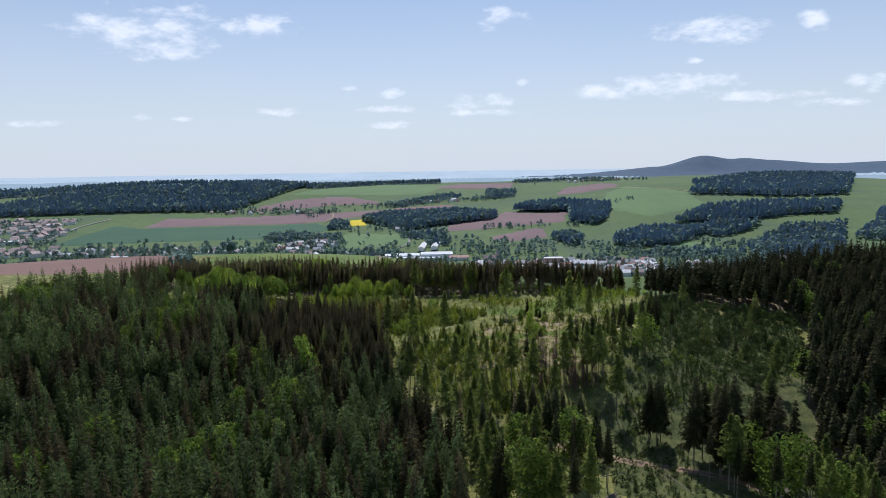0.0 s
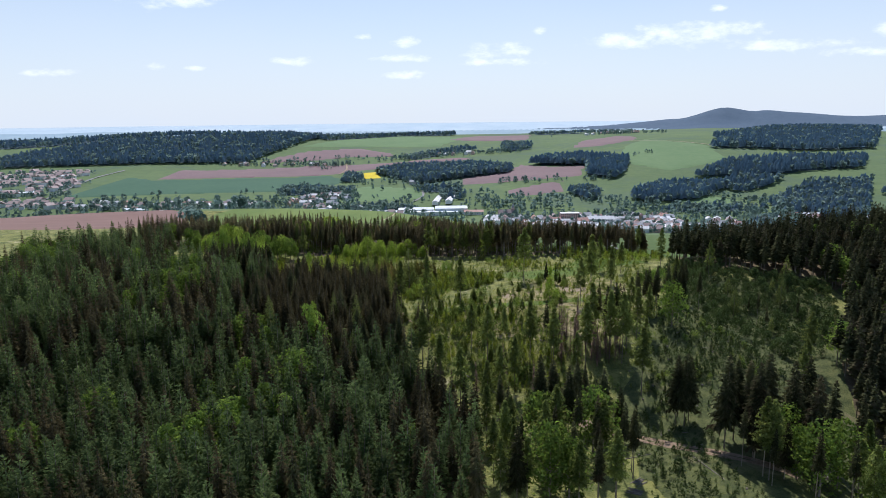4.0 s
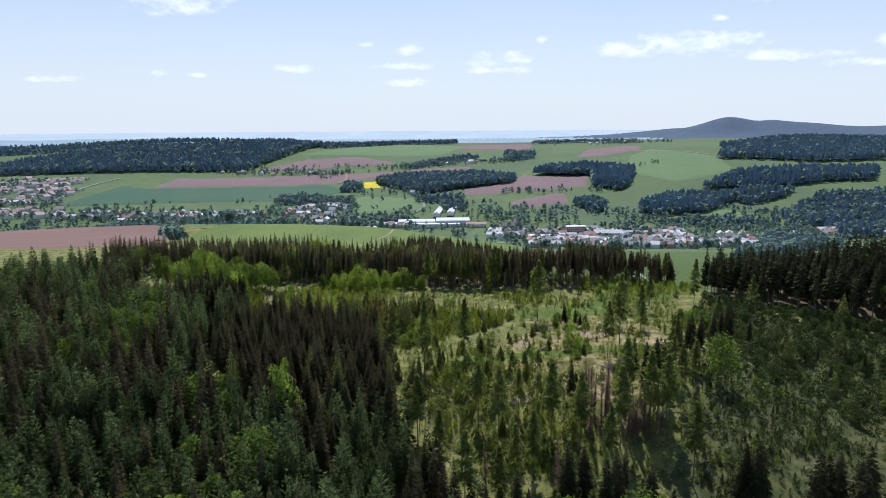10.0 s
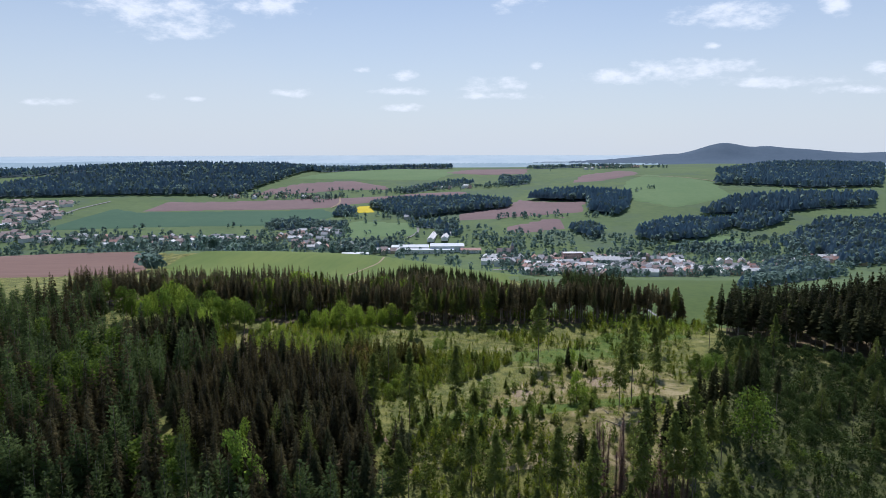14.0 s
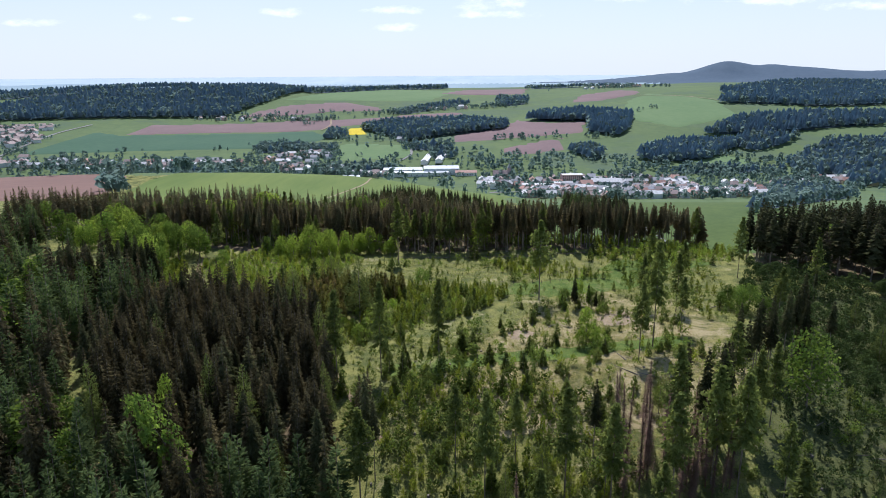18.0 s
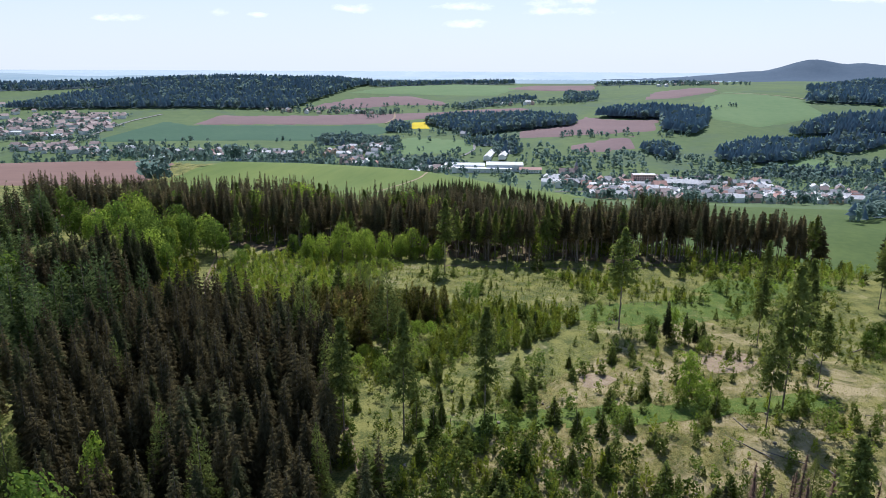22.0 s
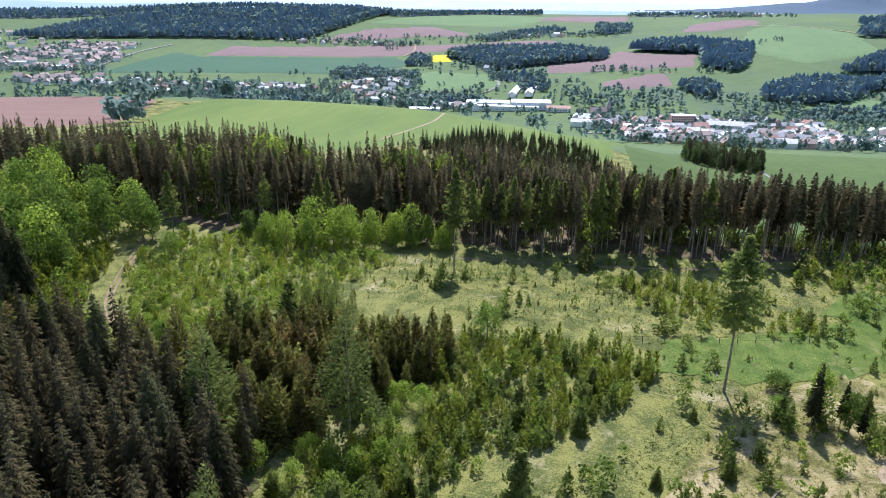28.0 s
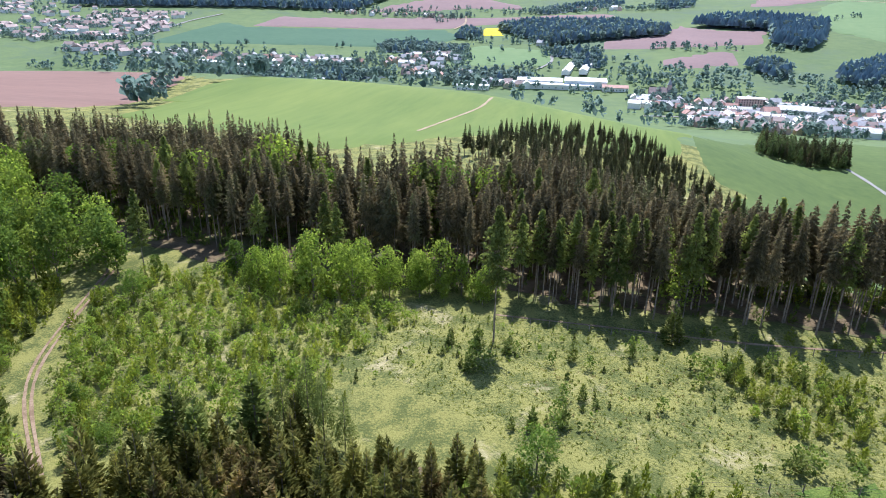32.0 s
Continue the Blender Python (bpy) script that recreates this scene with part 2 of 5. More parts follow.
GREEN_GRASS = material("fresh green grass", (0.085, 0.140, 0.022), (0.165, 0.215, 0.042), 0.3, fine=11, bump_height=0.4, contrast=0.13, third=(0.27, 0.25, 0.10), third_scale=0.12, third_at=0.56)
# shrub leaves with cloud shade put into the colour
SHADE_GREEN = material("shrub leaves darkened as shaded", (0.038, 0.060, 0.020), (0.080, 0.112, 0.034), 0.3, leaf=0.32, each=0.45)
FAR_MEADOW = material("far light meadow", (0.122, 0.2, 0.08), (0.168, 0.24, 0.1), 0.008, fine=8, contrast=0.35)
RED_SOIL = material("red brown ploughed soil", (0.205, 0.122, 0.098), (0.262, 0.158, 0.124), 0.05, fine=10, contrast=0.3, stretch=(0.2, 1, 1))
# dark hazy blue that stands for shade between distant trees
FAR_GAP_SHADE = material("shade between distant trees", (0.055, 0.086, 0.104), (0.078, 0.11, 0.126), 0.05)
# backdrop colours with the haze painted in, paler for the farthest land
HAZE_BLUE_LAND = material("far land in haze blue", (0.26, 0.36, 0.42), (0.36, 0.45, 0.49), 0.0018, fine=4, contrast=0.3, stretch=(1, 0.35, 1))
HAZED_PEAK_WOOD = material("hazed far hill woods", (0.072, 0.112, 0.16), (0.098, 0.14, 0.19), 0.012, fine=6, contrast=0.3)
HAZE_PALE_PLAIN = material("far plain paled by haze", (0.42, 0.52, 0.58), (0.52, 0.60, 0.64), 0.0016, fine=4, contrast=0.3, stretch=(1, 0.3, 1))
FRESH_GREEN = material("fresh broad leaves", (0.185, 0.275, 0.05), (0.305, 0.385, 0.088), 0.25, leaf=0.62, each=0.4)
BUSH_GREEN = material("young larch needles", (0.165, 0.215, 0.034), (0.29, 0.325, 0.06), 0.3, leaf=0.52, each=0.4)
DENSE_BROWN = material("brownish spruce needles", (0.07, 0.062, 0.03), (0.14, 0.115, 0.054), 0.16, leaf=0.4, each=0.5, third=(0.086, 0.098, 0.042), third_scale=0.06, third_at=0.53, clump=0.4)
# brown needles of the stand, lightened for the sun coming through it
SUNLIT_STAND_BROWN = material("browned spruce needles, sunlit tone", (0.126, 0.114, 0.062), (0.24, 0.2, 0.106), 0.16, leaf=0.56, each=0.5, third=(0.16, 0.178, 0.078), third_scale=0.06, third_at=0.54, clump=0.35)
WIDE_GREEN = material("light larch needles", (0.13, 0.168, 0.05), (0.24, 0.275, 0.082), 0.2, leaf=0.55, each=0.35)
DRY_MEADOW = material("dry meadow grass", (0.115, 0.118, 0.032), (0.3, 0.265, 0.085), 0.22, third=(0.46, 0.37, 0.2), third_scale=0.11, third_at=0.47, fine=13, bump_height=0.5, contrast=0.11)


# ---- the shape of the land ----
def sm(u):
    u = np.clip(u, 0.0, 1.0)
    return u * u * (3 - 2 * u)


def bump(x, y, cx, cy, rx, ry):
    return np.exp(-((x - cx) / rx) ** 2 - ((y - cy) / ry) ** 2)


def ground(x, y):
    """Height of the land: a wooded spur, a valley with a town, a slope of fields, a far plain and one peak."""
    x, y = np.asarray(x, float), np.asarray(y, float)
    z = -16 * sm((262 - y) / 75) - 14 * sm((-60 - y) / 300)
    z = z - 15 * sm((x - 76) / 50) * sm((360 - y) / 110) + 14 * bump(x, y, 270, 400, 120, 130)
    z = z - 4 * sm((-90 - x) / 80) * sm((330 - y) / 60)
    z = z - 105 * sm((y - 385) / 745) - 30 * sm((x - 45) / 110) * bump(0, y, 0, 590, 1, 170)
    z = z - 26 * sm((y - 366) / 95) * sm((x + 35) / 85) * sm((700 - y) / 200)
    z = z + 22 * bump(x, y, -220, 690, 330, 105) * sm((90 - x) / 180)
    r = np.hypot(x, y)
    r = y + (r - y) * sm((r - 3000) / 900)
    z = z + np.interp(r, [1250, 1400, 1700, 2000, 2500, 3000, 3300, 3700, 4300, 4900], [0, 15, 40, 58, 84, 106, 92, 96, 120, 143])
    z = z - 26 * bump(x, y, -420, 1900, 420, 480) - 20 * bump(x, y, -1300, 1750, 700, 600)
    z = z + 26 * bump(x, y, 700, 2250, 380, 500) - 22 * bump(x, y, 640, 1480, 160, 200)
    z = z + 30 * bump(x, y, -1000, 2600, 550, 300) + 22 * bump(x, y, 1200, 2700, 500, 500)
    z = z + 58 * bump(x, y, 1540, 4040, 480, 240) + 42 * bump(x, y, 1530, 4020, 120, 110) + 34 * bump(x, y, 1980, 4060, 330, 300) + 34 * bump(x, y, 2620, 3950, 330, 300) + 9 * bump(x, y, 1800, 4000, 60, 200) - 8 * bump(x, y, 1320, 4000, 60, 250)
    z = z + 30 * bump(x, y, -2350, 3050, 520, 320) + 22 * bump(x, y, -1700, 3400, 300, 250) + 16 * bump(x, y, -3100, 2900, 500, 500)
    z = z + 0.9 * np.sin(x / 23.0 + 1.3 * np.sin(y / 31.0)) * np.sin(y / 19.0 + 0.7) * sm((500 - y) / 100)
    return z

# ---- mesh helpers ----
rng = np.random.default_rng(7)


def tri_mesh(name, verts, tris, mats, index=None, smooth=False):
    """A mesh of triangles from numpy arrays."""
    verts, tris = np.asarray(verts, np.float32).reshape(-1, 3), np.asarray(tris, np.int32).reshape(-1, 3)
    me = bpy.data.meshes.new(name)
    me.vertices.add(len(verts))
    me.vertices.foreach_set("co", verts.ravel())
    me.loops.add(tris.size)
    me.loops.foreach_set("vertex_index", tris.ravel())
    me.polygons.add(len(tris))
    me.polygons.foreach_set("loop_start", np.arange(0, tris.size, 3, dtype=np.int32))
    for m in mats:
        me.materials.append(m)
    if index is not None:
        me.polygons.foreach_set("material_index", np.asarray(index, np.int32))
    me.polygons.foreach_set("use_smooth", np.full(len(tris), smooth))
    me.update(calc_edges=True)
    return me


def child(name, me, parent, label=""):
    ob = new(name, me)
    ob.parent = parent
    return tagged(ob, label) if label else ob


def join(pieces):
    """One (verts, tris) from many."""
    vs, ts, n = [], [], 0
    for v, t in pieces:
        vs.append(v), ts.append(t + n)
        n += len(v)
    return np.concatenate(vs), np.concatenate(ts)


def spread_out(templates, places, kinds, sizes, turns, widths=None):
    """Copies of the templates at places, joined into one (verts, tris)."""
    pieces = []
    for k, (v, t) in enumerate(templates):
        pick = np.nonzero(kinds == k)[0]
        if not len(pick):
            continue
        c, s = np.cos(turns[pick])[:, None], np.sin(turns[pick])[:, None]
        w = (sizes if widths is None else widths)[pick][:, None]
        x, y, z = v[:, 0][None], v[:, 1][None], v[:, 2][None]
        out = np.stack([(c * x - s * y) * w, (s * x + c * y) * w, z * sizes[pick][:, None]], -1) + places[pick][:, None, :]
        tri = t[None] + (np.arange(len(pick)) * len(v))[:, None, None]
        pieces.append((out.reshape(-1, 3), tri.reshape(-1, 3)))
    return join(pieces)


def inside(poly, x, y):
    p = np.array(poly, float)
    hit = np.zeros(len(x), bool)
    for (ax, ay), (bx, by) in zip(p, np.roll(p, -1, 0)):
        cross = (ay > y) != (by > y)
        hit ^= cross & (x < (bx - ax) * (y - ay) / (by - ay + 1e-9) + ax)
    return hit


def sow(poly, gap, loose=0.42):
    """Uneven places about gap metres apart inside a polygon."""
    p = np.array(poly, float)
    (x0, y0), (x1, y1) = p.min(0), p.max(0)
    gx, gy = np.meshgrid(np.arange(x0, x1, gap), np.arange(y0, y1, gap))
    gx = gx + gap * 0.5 * (np.arange(gx.shape[0]) % 2)[:, None]
    x = gx.ravel() + rng.uniform(-loose, loose, gx.size) * gap
    y = gy.ravel() + rng.uniform(-loose, loose, gx.size) * gap
    keep = inside(poly, x, y)
    return np.stack([x[keep], y[keep], ground(x[keep], y[keep])], -1)


# ---- tree shapes, one metre high unless said ----
def trunk_shape(radius, sides=6, lean=0.0):
    a = np.arange(sides) * 2 * np.pi / sides
    rings = [(0, 1.25), (0.04, 1.0), (0.5, 0.62), (1.0, 0.08)]
    v = np.concatenate([np.stack([radius * k * np.cos(a) + lean * h * h, radius * k * np.sin(a), np.full(sides, h)], -1) for h, k in rings])
    t = []
    for r in range(len(rings) - 1):
        for i in range(sides):
            j = (i + 1) % sides
            t += [(r * sides + i, r * sides + j, r * sides + sides + j), (r * sides + i, r * sides + sides + j, r * sides + sides + i)]
    return v, np.array(t)


def spruce_shape(radius, start, whorls, per, power=0.85, fall=0.38, even=0.55, fine=False):
    """Drooping boughs in whorls: each bough a folded blade with a hanging fringe."""
    n = whorls * per
    u = np.repeat(np.linspace(0, 0.97, whorls), per) + rng.uniform(-even, even, n) / whorls
    u = np.clip(u, 0, 0.985)
    z = start + (1 - start) * u
    R = radius * ((1 - u) ** power) * rng.uniform(0.62, 1.15, n) + 0.008
    R *= np.where(u < 0.12, rng.uniform(0.5, 1.0, n), 1.0)
    a = np.tile(np.arange(per) * 2 * np.pi / per, whorls) + np.repeat(rng.uniform(0, 6.28, whorls), per) + rng.uniform(-0.25, 0.25, n)
    c, s = np.cos(a), np.sin(a)
    w = 0.30 * R + 0.006
    droop = fall * R * (1 - 0.75 * u)
    base = np.stack([0.04 * R * c, 0.04 * R * s, z + 0.10 * R], -1)
    tip = np.stack([R * c, R * s, z - droop], -1)
    left = np.stack([0.6 * R * c - w * s, 0.6 * R * s + w * c, z - 0.62 * droop - 0.12 * R], -1)
    right = np.stack([0.6 * R * c + w * s, 0.6 * R * s - w * c, z - 0.62 * droop - 0.12 * R], -1)
    low = np.stack([0.62 * R * c, 0.62 * R * s, z - droop - 0.22 * R - 0.006], -1)
    if fine:
        # side twigs in pairs along each bough, hanging a little
        parts = []
        for f in (0.22, 0.45, 0.68, 0.86):
            for way in (-1, 1):
                k = f * rng.uniform(0.85, 1.15, n)
                a0 = base + (tip - base) * (k - 0.14)[:, None]
                a1 = base + (tip - base) * (k + 0.10)[:, None]
                e = base + (tip - base) * (k + 0.22)[:, None]
                out = (way * (0.42 * R * (1.12 - f) + 0.004) * rng.uniform(0.7, 1.3, n))[:, None]
                e = e + np.stack([-s, c, 0 * s], -1) * out - np.stack([0 * s, 0 * s, (0.16 * R * rng.uniform(0.3, 1.6, n))], -1)
                parts.append(np.stack([a0, a1, e], 1))
        parts.append(np.stack([base, low, tip], 1))
        v = np.concatenate(parts).reshape(-1, 3)
        t = np.arange(len(v)).reshape(-1, 3)
    else:
        v = np.stack([base, tip, left, right, low], 1).reshape(-1, 3)
        i = np.arange(n)[:, None] * 5
        t = np.concatenate([i + [0, 2, 1], i + [0, 1, 3], i + [0, 4, 1]])
    top = len(v)
    v = np.concatenate([v, [(0.012, 0, 0.95), (-0.008, 0.01, 0.95), (-0.008, -0.01, 0.95), (0, 0, 1.0)]])
    return v, np.concatenate([t, [(top, top + 1, top + 3), (top + 1, top + 2, top + 3), (top + 2, top, top + 3)]])


def leaf_tris(centres, size, out=None):
    """Small ragged leaf sprays, two triangles each, at the centres."""
    n = len(centres)
    d1 = rng.normal(size=(n, 3))
    if out is not None:
        d1 = d1 - (d1 * out).sum(-1, keepdims=True) * out * 0.6
    d1 /= np.linalg.norm(d1, axis=1, keepdims=True)
    d2 = np.cross(d1, rng.normal(size=(n, 3)))
    d2 /= np.linalg.norm(d2, axis=1, keepdims=True)
    size = (size * rng.uniform(0.6, 1.4, n))[:, None]
    a = centres + d1 * size
    b = centres - d1 * size * 0.8 + d2 * size * 0.35
    c = centres + d2 * size * 0.75
    d = centres - d2 * size * 0.7 - d1 * size * 0.15
    v = np.stack([a, c, b, d], 1).reshape(-1, 3)
    i = np.arange(n)[:, None] * 4
    return v, np.concatenate([i + [0, 1, 2], i + [0, 2, 3]])


def larch_shape(radius, start, boughs, per, size):
    """Thin level boughs with loose tufts, feathery and see-through."""
    u = np.sqrt(rng.uniform(0, 1, boughs)) if start < 0.2 else rng.uniform(0, 1, boughs) ** 0.85
    z = start + (1 - start) * u
    R = radius * np.clip(np.sin(np.pi * np.clip(0.22 + 0.78 * u, 0, 1)) ** 0.8 * (1.05 - 0.55 * u), 0.03, 1) * rng.uniform(0.55, 1.15, boughs)
    a = rng.uniform(0, 6.28, boughs)
    f = rng.uniform(0.15, 1.0, (boughs, per))
    x = (R * np.cos(a))[:, None] * f + rng.normal(0, 0.010, (boughs, per))
    y = (R * np.sin(a))[:, None] * f + rng.normal(0, 0.010, (boughs, per))
    h = z[:, None] + R[:, None] * f * 0.12 - 0.02 * f + rng.normal(0, 0.008, (boughs, per))
    return leaf_tris(np.stack([x, y, np.minimum(h, 0.995)], -1).reshape(-1, 3), size)


def broad_shape(radius, start, lobes, leaves, size):
    """A rounded uneven crown: lobes of leaf sprays with gaps between."""
    u = (np.arange(lobes) + rng.uniform(0, 1, lobes)) / lobes
    a = np.arange(lobes) * 2.4
    mid = np.stack([radius * 0.58 * np.cos(a) * np.sin(np.pi * (0.22 + 0.70 * u)), radius * 0.58 * np.sin(a) * np.sin(np.pi * (0.22 + 0.70 * u)), start + (1 - start) * (0.14 + 0.70 * u)], -1)
    mid[0] = (0, 0, start + (1 - start) * 0.82)
    r = rng.uniform(0.22, 0.60, lobes) * radius
    which = rng.integers(0, lobes, leaves)
    d = rng.normal(size=(leaves, 3))
    d /= np.linalg.norm(d, axis=1, keepdims=True)
    d[:, 2] = np.abs(d[:, 2]) * np.where(rng.uniform(size=leaves) < 0.75, 1, -1)
    p = mid[which] + d * (r[which] * rng.uniform(0.72, 1.06, leaves))[:, None] * (1, 1, 1.1)
    return leaf_tris(p, size, d)


def limb_shape(radius, start, count):
    """A few bare limbs from the trunk into the crown."""
    out = []
    for k in range(count):
        a, z = k * 2.4 + rng.uniform(-0.4, 0.4), start * rng.uniform(0.75, 1.5)
        e = np.array([radius * 0.55 * math.cos(a), radius * 0.55 * math.sin(a), z + radius * 0.7])
        b, side = np.array([0, 0, z]), np.array([-math.sin(a), math.cos(a), 0]) * 0.008
        v = np.array([b + side, b - side, b + (0, 0, 0.02), e])
        out.append((v, np.array([(0, 1, 3), (1, 2, 3), (2, 0, 3)])))
    return join(out)


def bushy_shape(radius, start, count, size, rise=0.45, power=0.85, rows=0):
    """A young conifer: a ragged cone of short upswept sprays, each folded along its middle."""
    u = 1 - np.sqrt(rng.uniform(0.0, 1, count))
    if rows:
        u = np.clip((np.floor(u * rows) + 0.5 + rng.normal(0, 0.22, count)) / rows, 0, 0.985)
    a = rng.uniform(0, 6.28, count)
    R = radius * (1 - u) ** power * (0.78 + 0.22 * np.sin(3 * a + 9 * u)) * np.sqrt(rng.uniform(0.12, 1.15, count)) + 0.004
    z = start + (1 - start) * u
    c, s = np.cos(a), np.sin(a)
    p = np.stack([R * c, R * s, z + rise * R * 0.3], -1)
    d = np.stack([c, s, rise + 0.8 * u], -1) + rng.normal(0, 0.35, (count, 3))
    d /= np.linalg.norm(d, axis=1, keepdims=True)
    q = np.stack([-s, c, rng.normal(0, 0.4, count)], -1)
    k = (size * rng.uniform(0.6, 1.4, count))[:, None]
    v = np.stack([p + d * k * 1.3, p + q * k * 0.5 - (0, 0, 0.25) * k, p - d * k * 0.7, p - q * k * 0.5 - (0, 0, 0.25) * k], 1).reshape(-1, 3)
    i = np.arange(count)[:, None] * 4
    v[:, 2] = np.maximum(v[:, 2], 0.0)
    return v, np.concatenate([i + [0, 1, 2], i + [0, 2, 3]])


# ---- the land ----
def build_land():
    """One sheet from under the camera to the horizon, in rings that widen with distance."""
    turns = np.radians(np.concatenate([np.arange(-180, -52, 8), np.arange(-52, 52, 0.5), np.arange(52, 180, 8)]))
    reach = [6.0]
    while reach[-1] < 4700:
        reach.append(reach[-1] + max(2.5, reach[-1] * 0.022))
    reach = np.array(reach + [4850])
    g, r = np.meshgrid(turns, reach)
    x, y = r * np.sin(g), r * np.cos(g) + 60
    v = np.stack([x, y, ground(x, y)], -1).reshape(-1, 3)
    n, m = len(turns), len(reach)
    i, j = np.meshgrid(np.arange(m - 1), np.arange(n))
    k = (j + 1) % n
    a, b, c, d = i * n + j, i * n + k, (i + 1) * n + k, (i + 1) * n + j
    t = np.concatenate([np.stack([a, c, b], -1).reshape(-1, 3), np.stack([a, d, c], -1).reshape(-1, 3)])
    hub = len(v)
    v = np.concatenate([v, [(0, 60, ground(0, 60))]])
    fan = np.arange(n)
    t = np.concatenate([t, np.stack([fan, (fan + 1) % n, np.full(n, hub)], -1)])
    mid = v[t].mean(1)
    # farther rings take the materials with more haze in their colour
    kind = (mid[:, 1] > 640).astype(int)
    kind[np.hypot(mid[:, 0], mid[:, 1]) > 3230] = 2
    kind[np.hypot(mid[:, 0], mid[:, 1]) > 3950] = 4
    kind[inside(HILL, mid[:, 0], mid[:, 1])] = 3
    return new("ground", tri_mesh("ground", v, t, [MEADOW, PASTURE, HAZE_BLUE_LAND, HAZED_PEAK_WOOD, HAZE_PALE_PLAIN], kind, smooth=True))


HILL = [(430, 4010), (1000, 3760), (1250, 3600), (1800, 3560), (2500, 3400), (2900, 3300), (2900, 3750), (2500, 4150), (1900, 4400), (1300, 4400), (1000, 4120)]


tagged(build_land(), "rolling green land of meadows falling into a valley", "ground", kind="structure")


def drape(name, poly, mat, label, category, lift=0.5, step=25.0, ragged=0.0):
    """A thin sheet of other ground cover that follows the land."""
    bm = bmesh.new()
    pts = []
    for (ax, ay), (bx, by) in zip(poly, poly[1:] + poly[:1]):
        n = max(1, int(math.hypot(bx - ax, by - ay) / step))
        for k in range(n):
            f = k / n
            w = ragged * (noise.noise(((ax + (bx - ax) * f) * 0.37, (ay + (by - ay) * f) * 0.37, 3.1)) if k else 0)
            pts.append((ax + (bx - ax) * f + w, ay + (by - ay) * f + w))
    bm.faces.new([bm.verts.new((x, y, 0)) for x, y in pts])
    xs, ys = [p[0] for p in pts], [p[1] for p in pts]
    for axis, lo, hi in ((0, min(xs), max(xs)), (1, min(ys), max(ys))):
        at = lo + step
        while at < hi:
            co, no = [0, 0, 0], [0, 0, 0]
            co[axis], no[axis] = at, 1
            bmesh.ops.bisect_plane(bm, geom=bm.verts[:] + bm.edges[:] + bm.faces[:], plane_co=co, plane_no=no)
            at += step
    for v in bm.verts:
        v.co.z = float(ground(v.co.x, v.co.y)) + (-0.8 * lift if lift > 0.3 and v.is_boundary else lift)
    bmesh.ops.recalc_face_normals(bm, faces=bm.faces[:])
    for f in bm.faces:
        if f.normal.z < 0:
            f.normal_flip()
        f.smooth = True
    me = bpy.data.meshes.new(name)
    bm.to_mesh(me)
    bm.free()
    me.materials.append(mat)
    return tagged(new(name, me), label, category, kind="structure")


def strip(name, line, width, mat, label, category, lift=0.12, step=3.0):
    """A track or road: a band along a line that follows the land."""
    pts = []
    for (ax, ay), (bx, by) in zip(line, line[1:]):
        n = max(1, int(math.hypot(bx - ax, by - ay) / step))
        pts += [(ax + (bx - ax) * k / n, ay + (by - ay) * k / n) for k in range(n)]
    pts = np.array(pts + [line[-1]], float)
    for _ in range(6):
        pts[1:-1] = (pts[:-2] + 2 * pts[1:-1] + pts[2:]) / 4
    d = np.gradient(pts, axis=0)
    d /= np.linalg.norm(d, axis=1, keepdims=True) + 1e-9
    side = np.stack([-d[:, 1], d[:, 0]], -1)
    w = (width * (0.5 + 0.08 * np.sin(np.arange(len(pts)) * 1.7)))[:, None]
    rows = [pts + side * w, pts, pts - side * w]
    v = np.concatenate([np.column_stack([p, ground(p[:, 0], p[:, 1]) + lift]) for p in rows])
    n = len(pts)
    i = np.arange(n - 1)
    t = np.concatenate([np.stack(q, -1) for r in (0, n) for q in ((r + i, r + n + i, r + n + i + 1), (r + i, r + n + i + 1, r + i + 1))])
    return tagged(new(name, tri_mesh(name, v, t, [mat], smooth=True)), label, category, kind="structure")


# fields of the far slope
drape("crop_field", [(-903, 1505), (-901, 1860), (-812, 1796), (-600, 1856), (-349, 1894), (-273, 1748), (-342, 1612), (-614, 1576)], HAZED_CROP, "broad field of dark green crop on the slope", "field", 0.9)
drape("ploughed_field", [(-807, 1797), (-815, 1965), (-449, 2077), (-290, 2091), (29, 2105), (44, 2037), (-213, 1977), (-298, 1942), (-349, 1900), (-600, 1866)], HAZED_PLOUGH, "long ploughed field of bare reddish soil", "field", 1.2)
drape("ploughed_field", [(-630, 2113), (-588, 2232), (-510, 2348), (-356, 2410), (-214, 2293), (-197, 2208), (-345, 2229), (-468, 2163)], HAZED_PLOUGH, "ploughed reddish field below the ridge", "field", 1.2)
drape("ploughed_field", [(-47, 2668), (59, 2848), (309, 2857), (267, 2566), (113, 2584)], HAZED_PLOUGH, "ploughed strip of red soil near the skyline", "field", 1.5)
drape("rapeseed_field", [(-262, 1901), (-226, 1903), (-197, 1775), (-244, 1780)], RAPE, "small bright yellow field of flowering rapeseed", "field", 1.2, 7)
drape("ploughed_field", [(2, 1670), (2, 1574), (71, 1584), (299, 1650), (337, 1805), (230, 1828), (168, 1884), (130, 1754)], HAZED_PLOUGH, "wide ploughed red field beside dark woods", "field", 1.0)
drape("ploughed_field", [(106, 1496), (205, 1584), (248, 1601), (236, 1467), (147, 1416), (96, 1439)], HAZED_PLOUGH, "ploughed red field above the town", "field", 1.0)
drape("ploughed_field", [(425, 2377), (577, 2498), (623, 2394), (596, 2293), (452, 2172), (357, 2181)], HAZED_PLOUGH, "ploughed red field high on the slope", "field", 1.3)
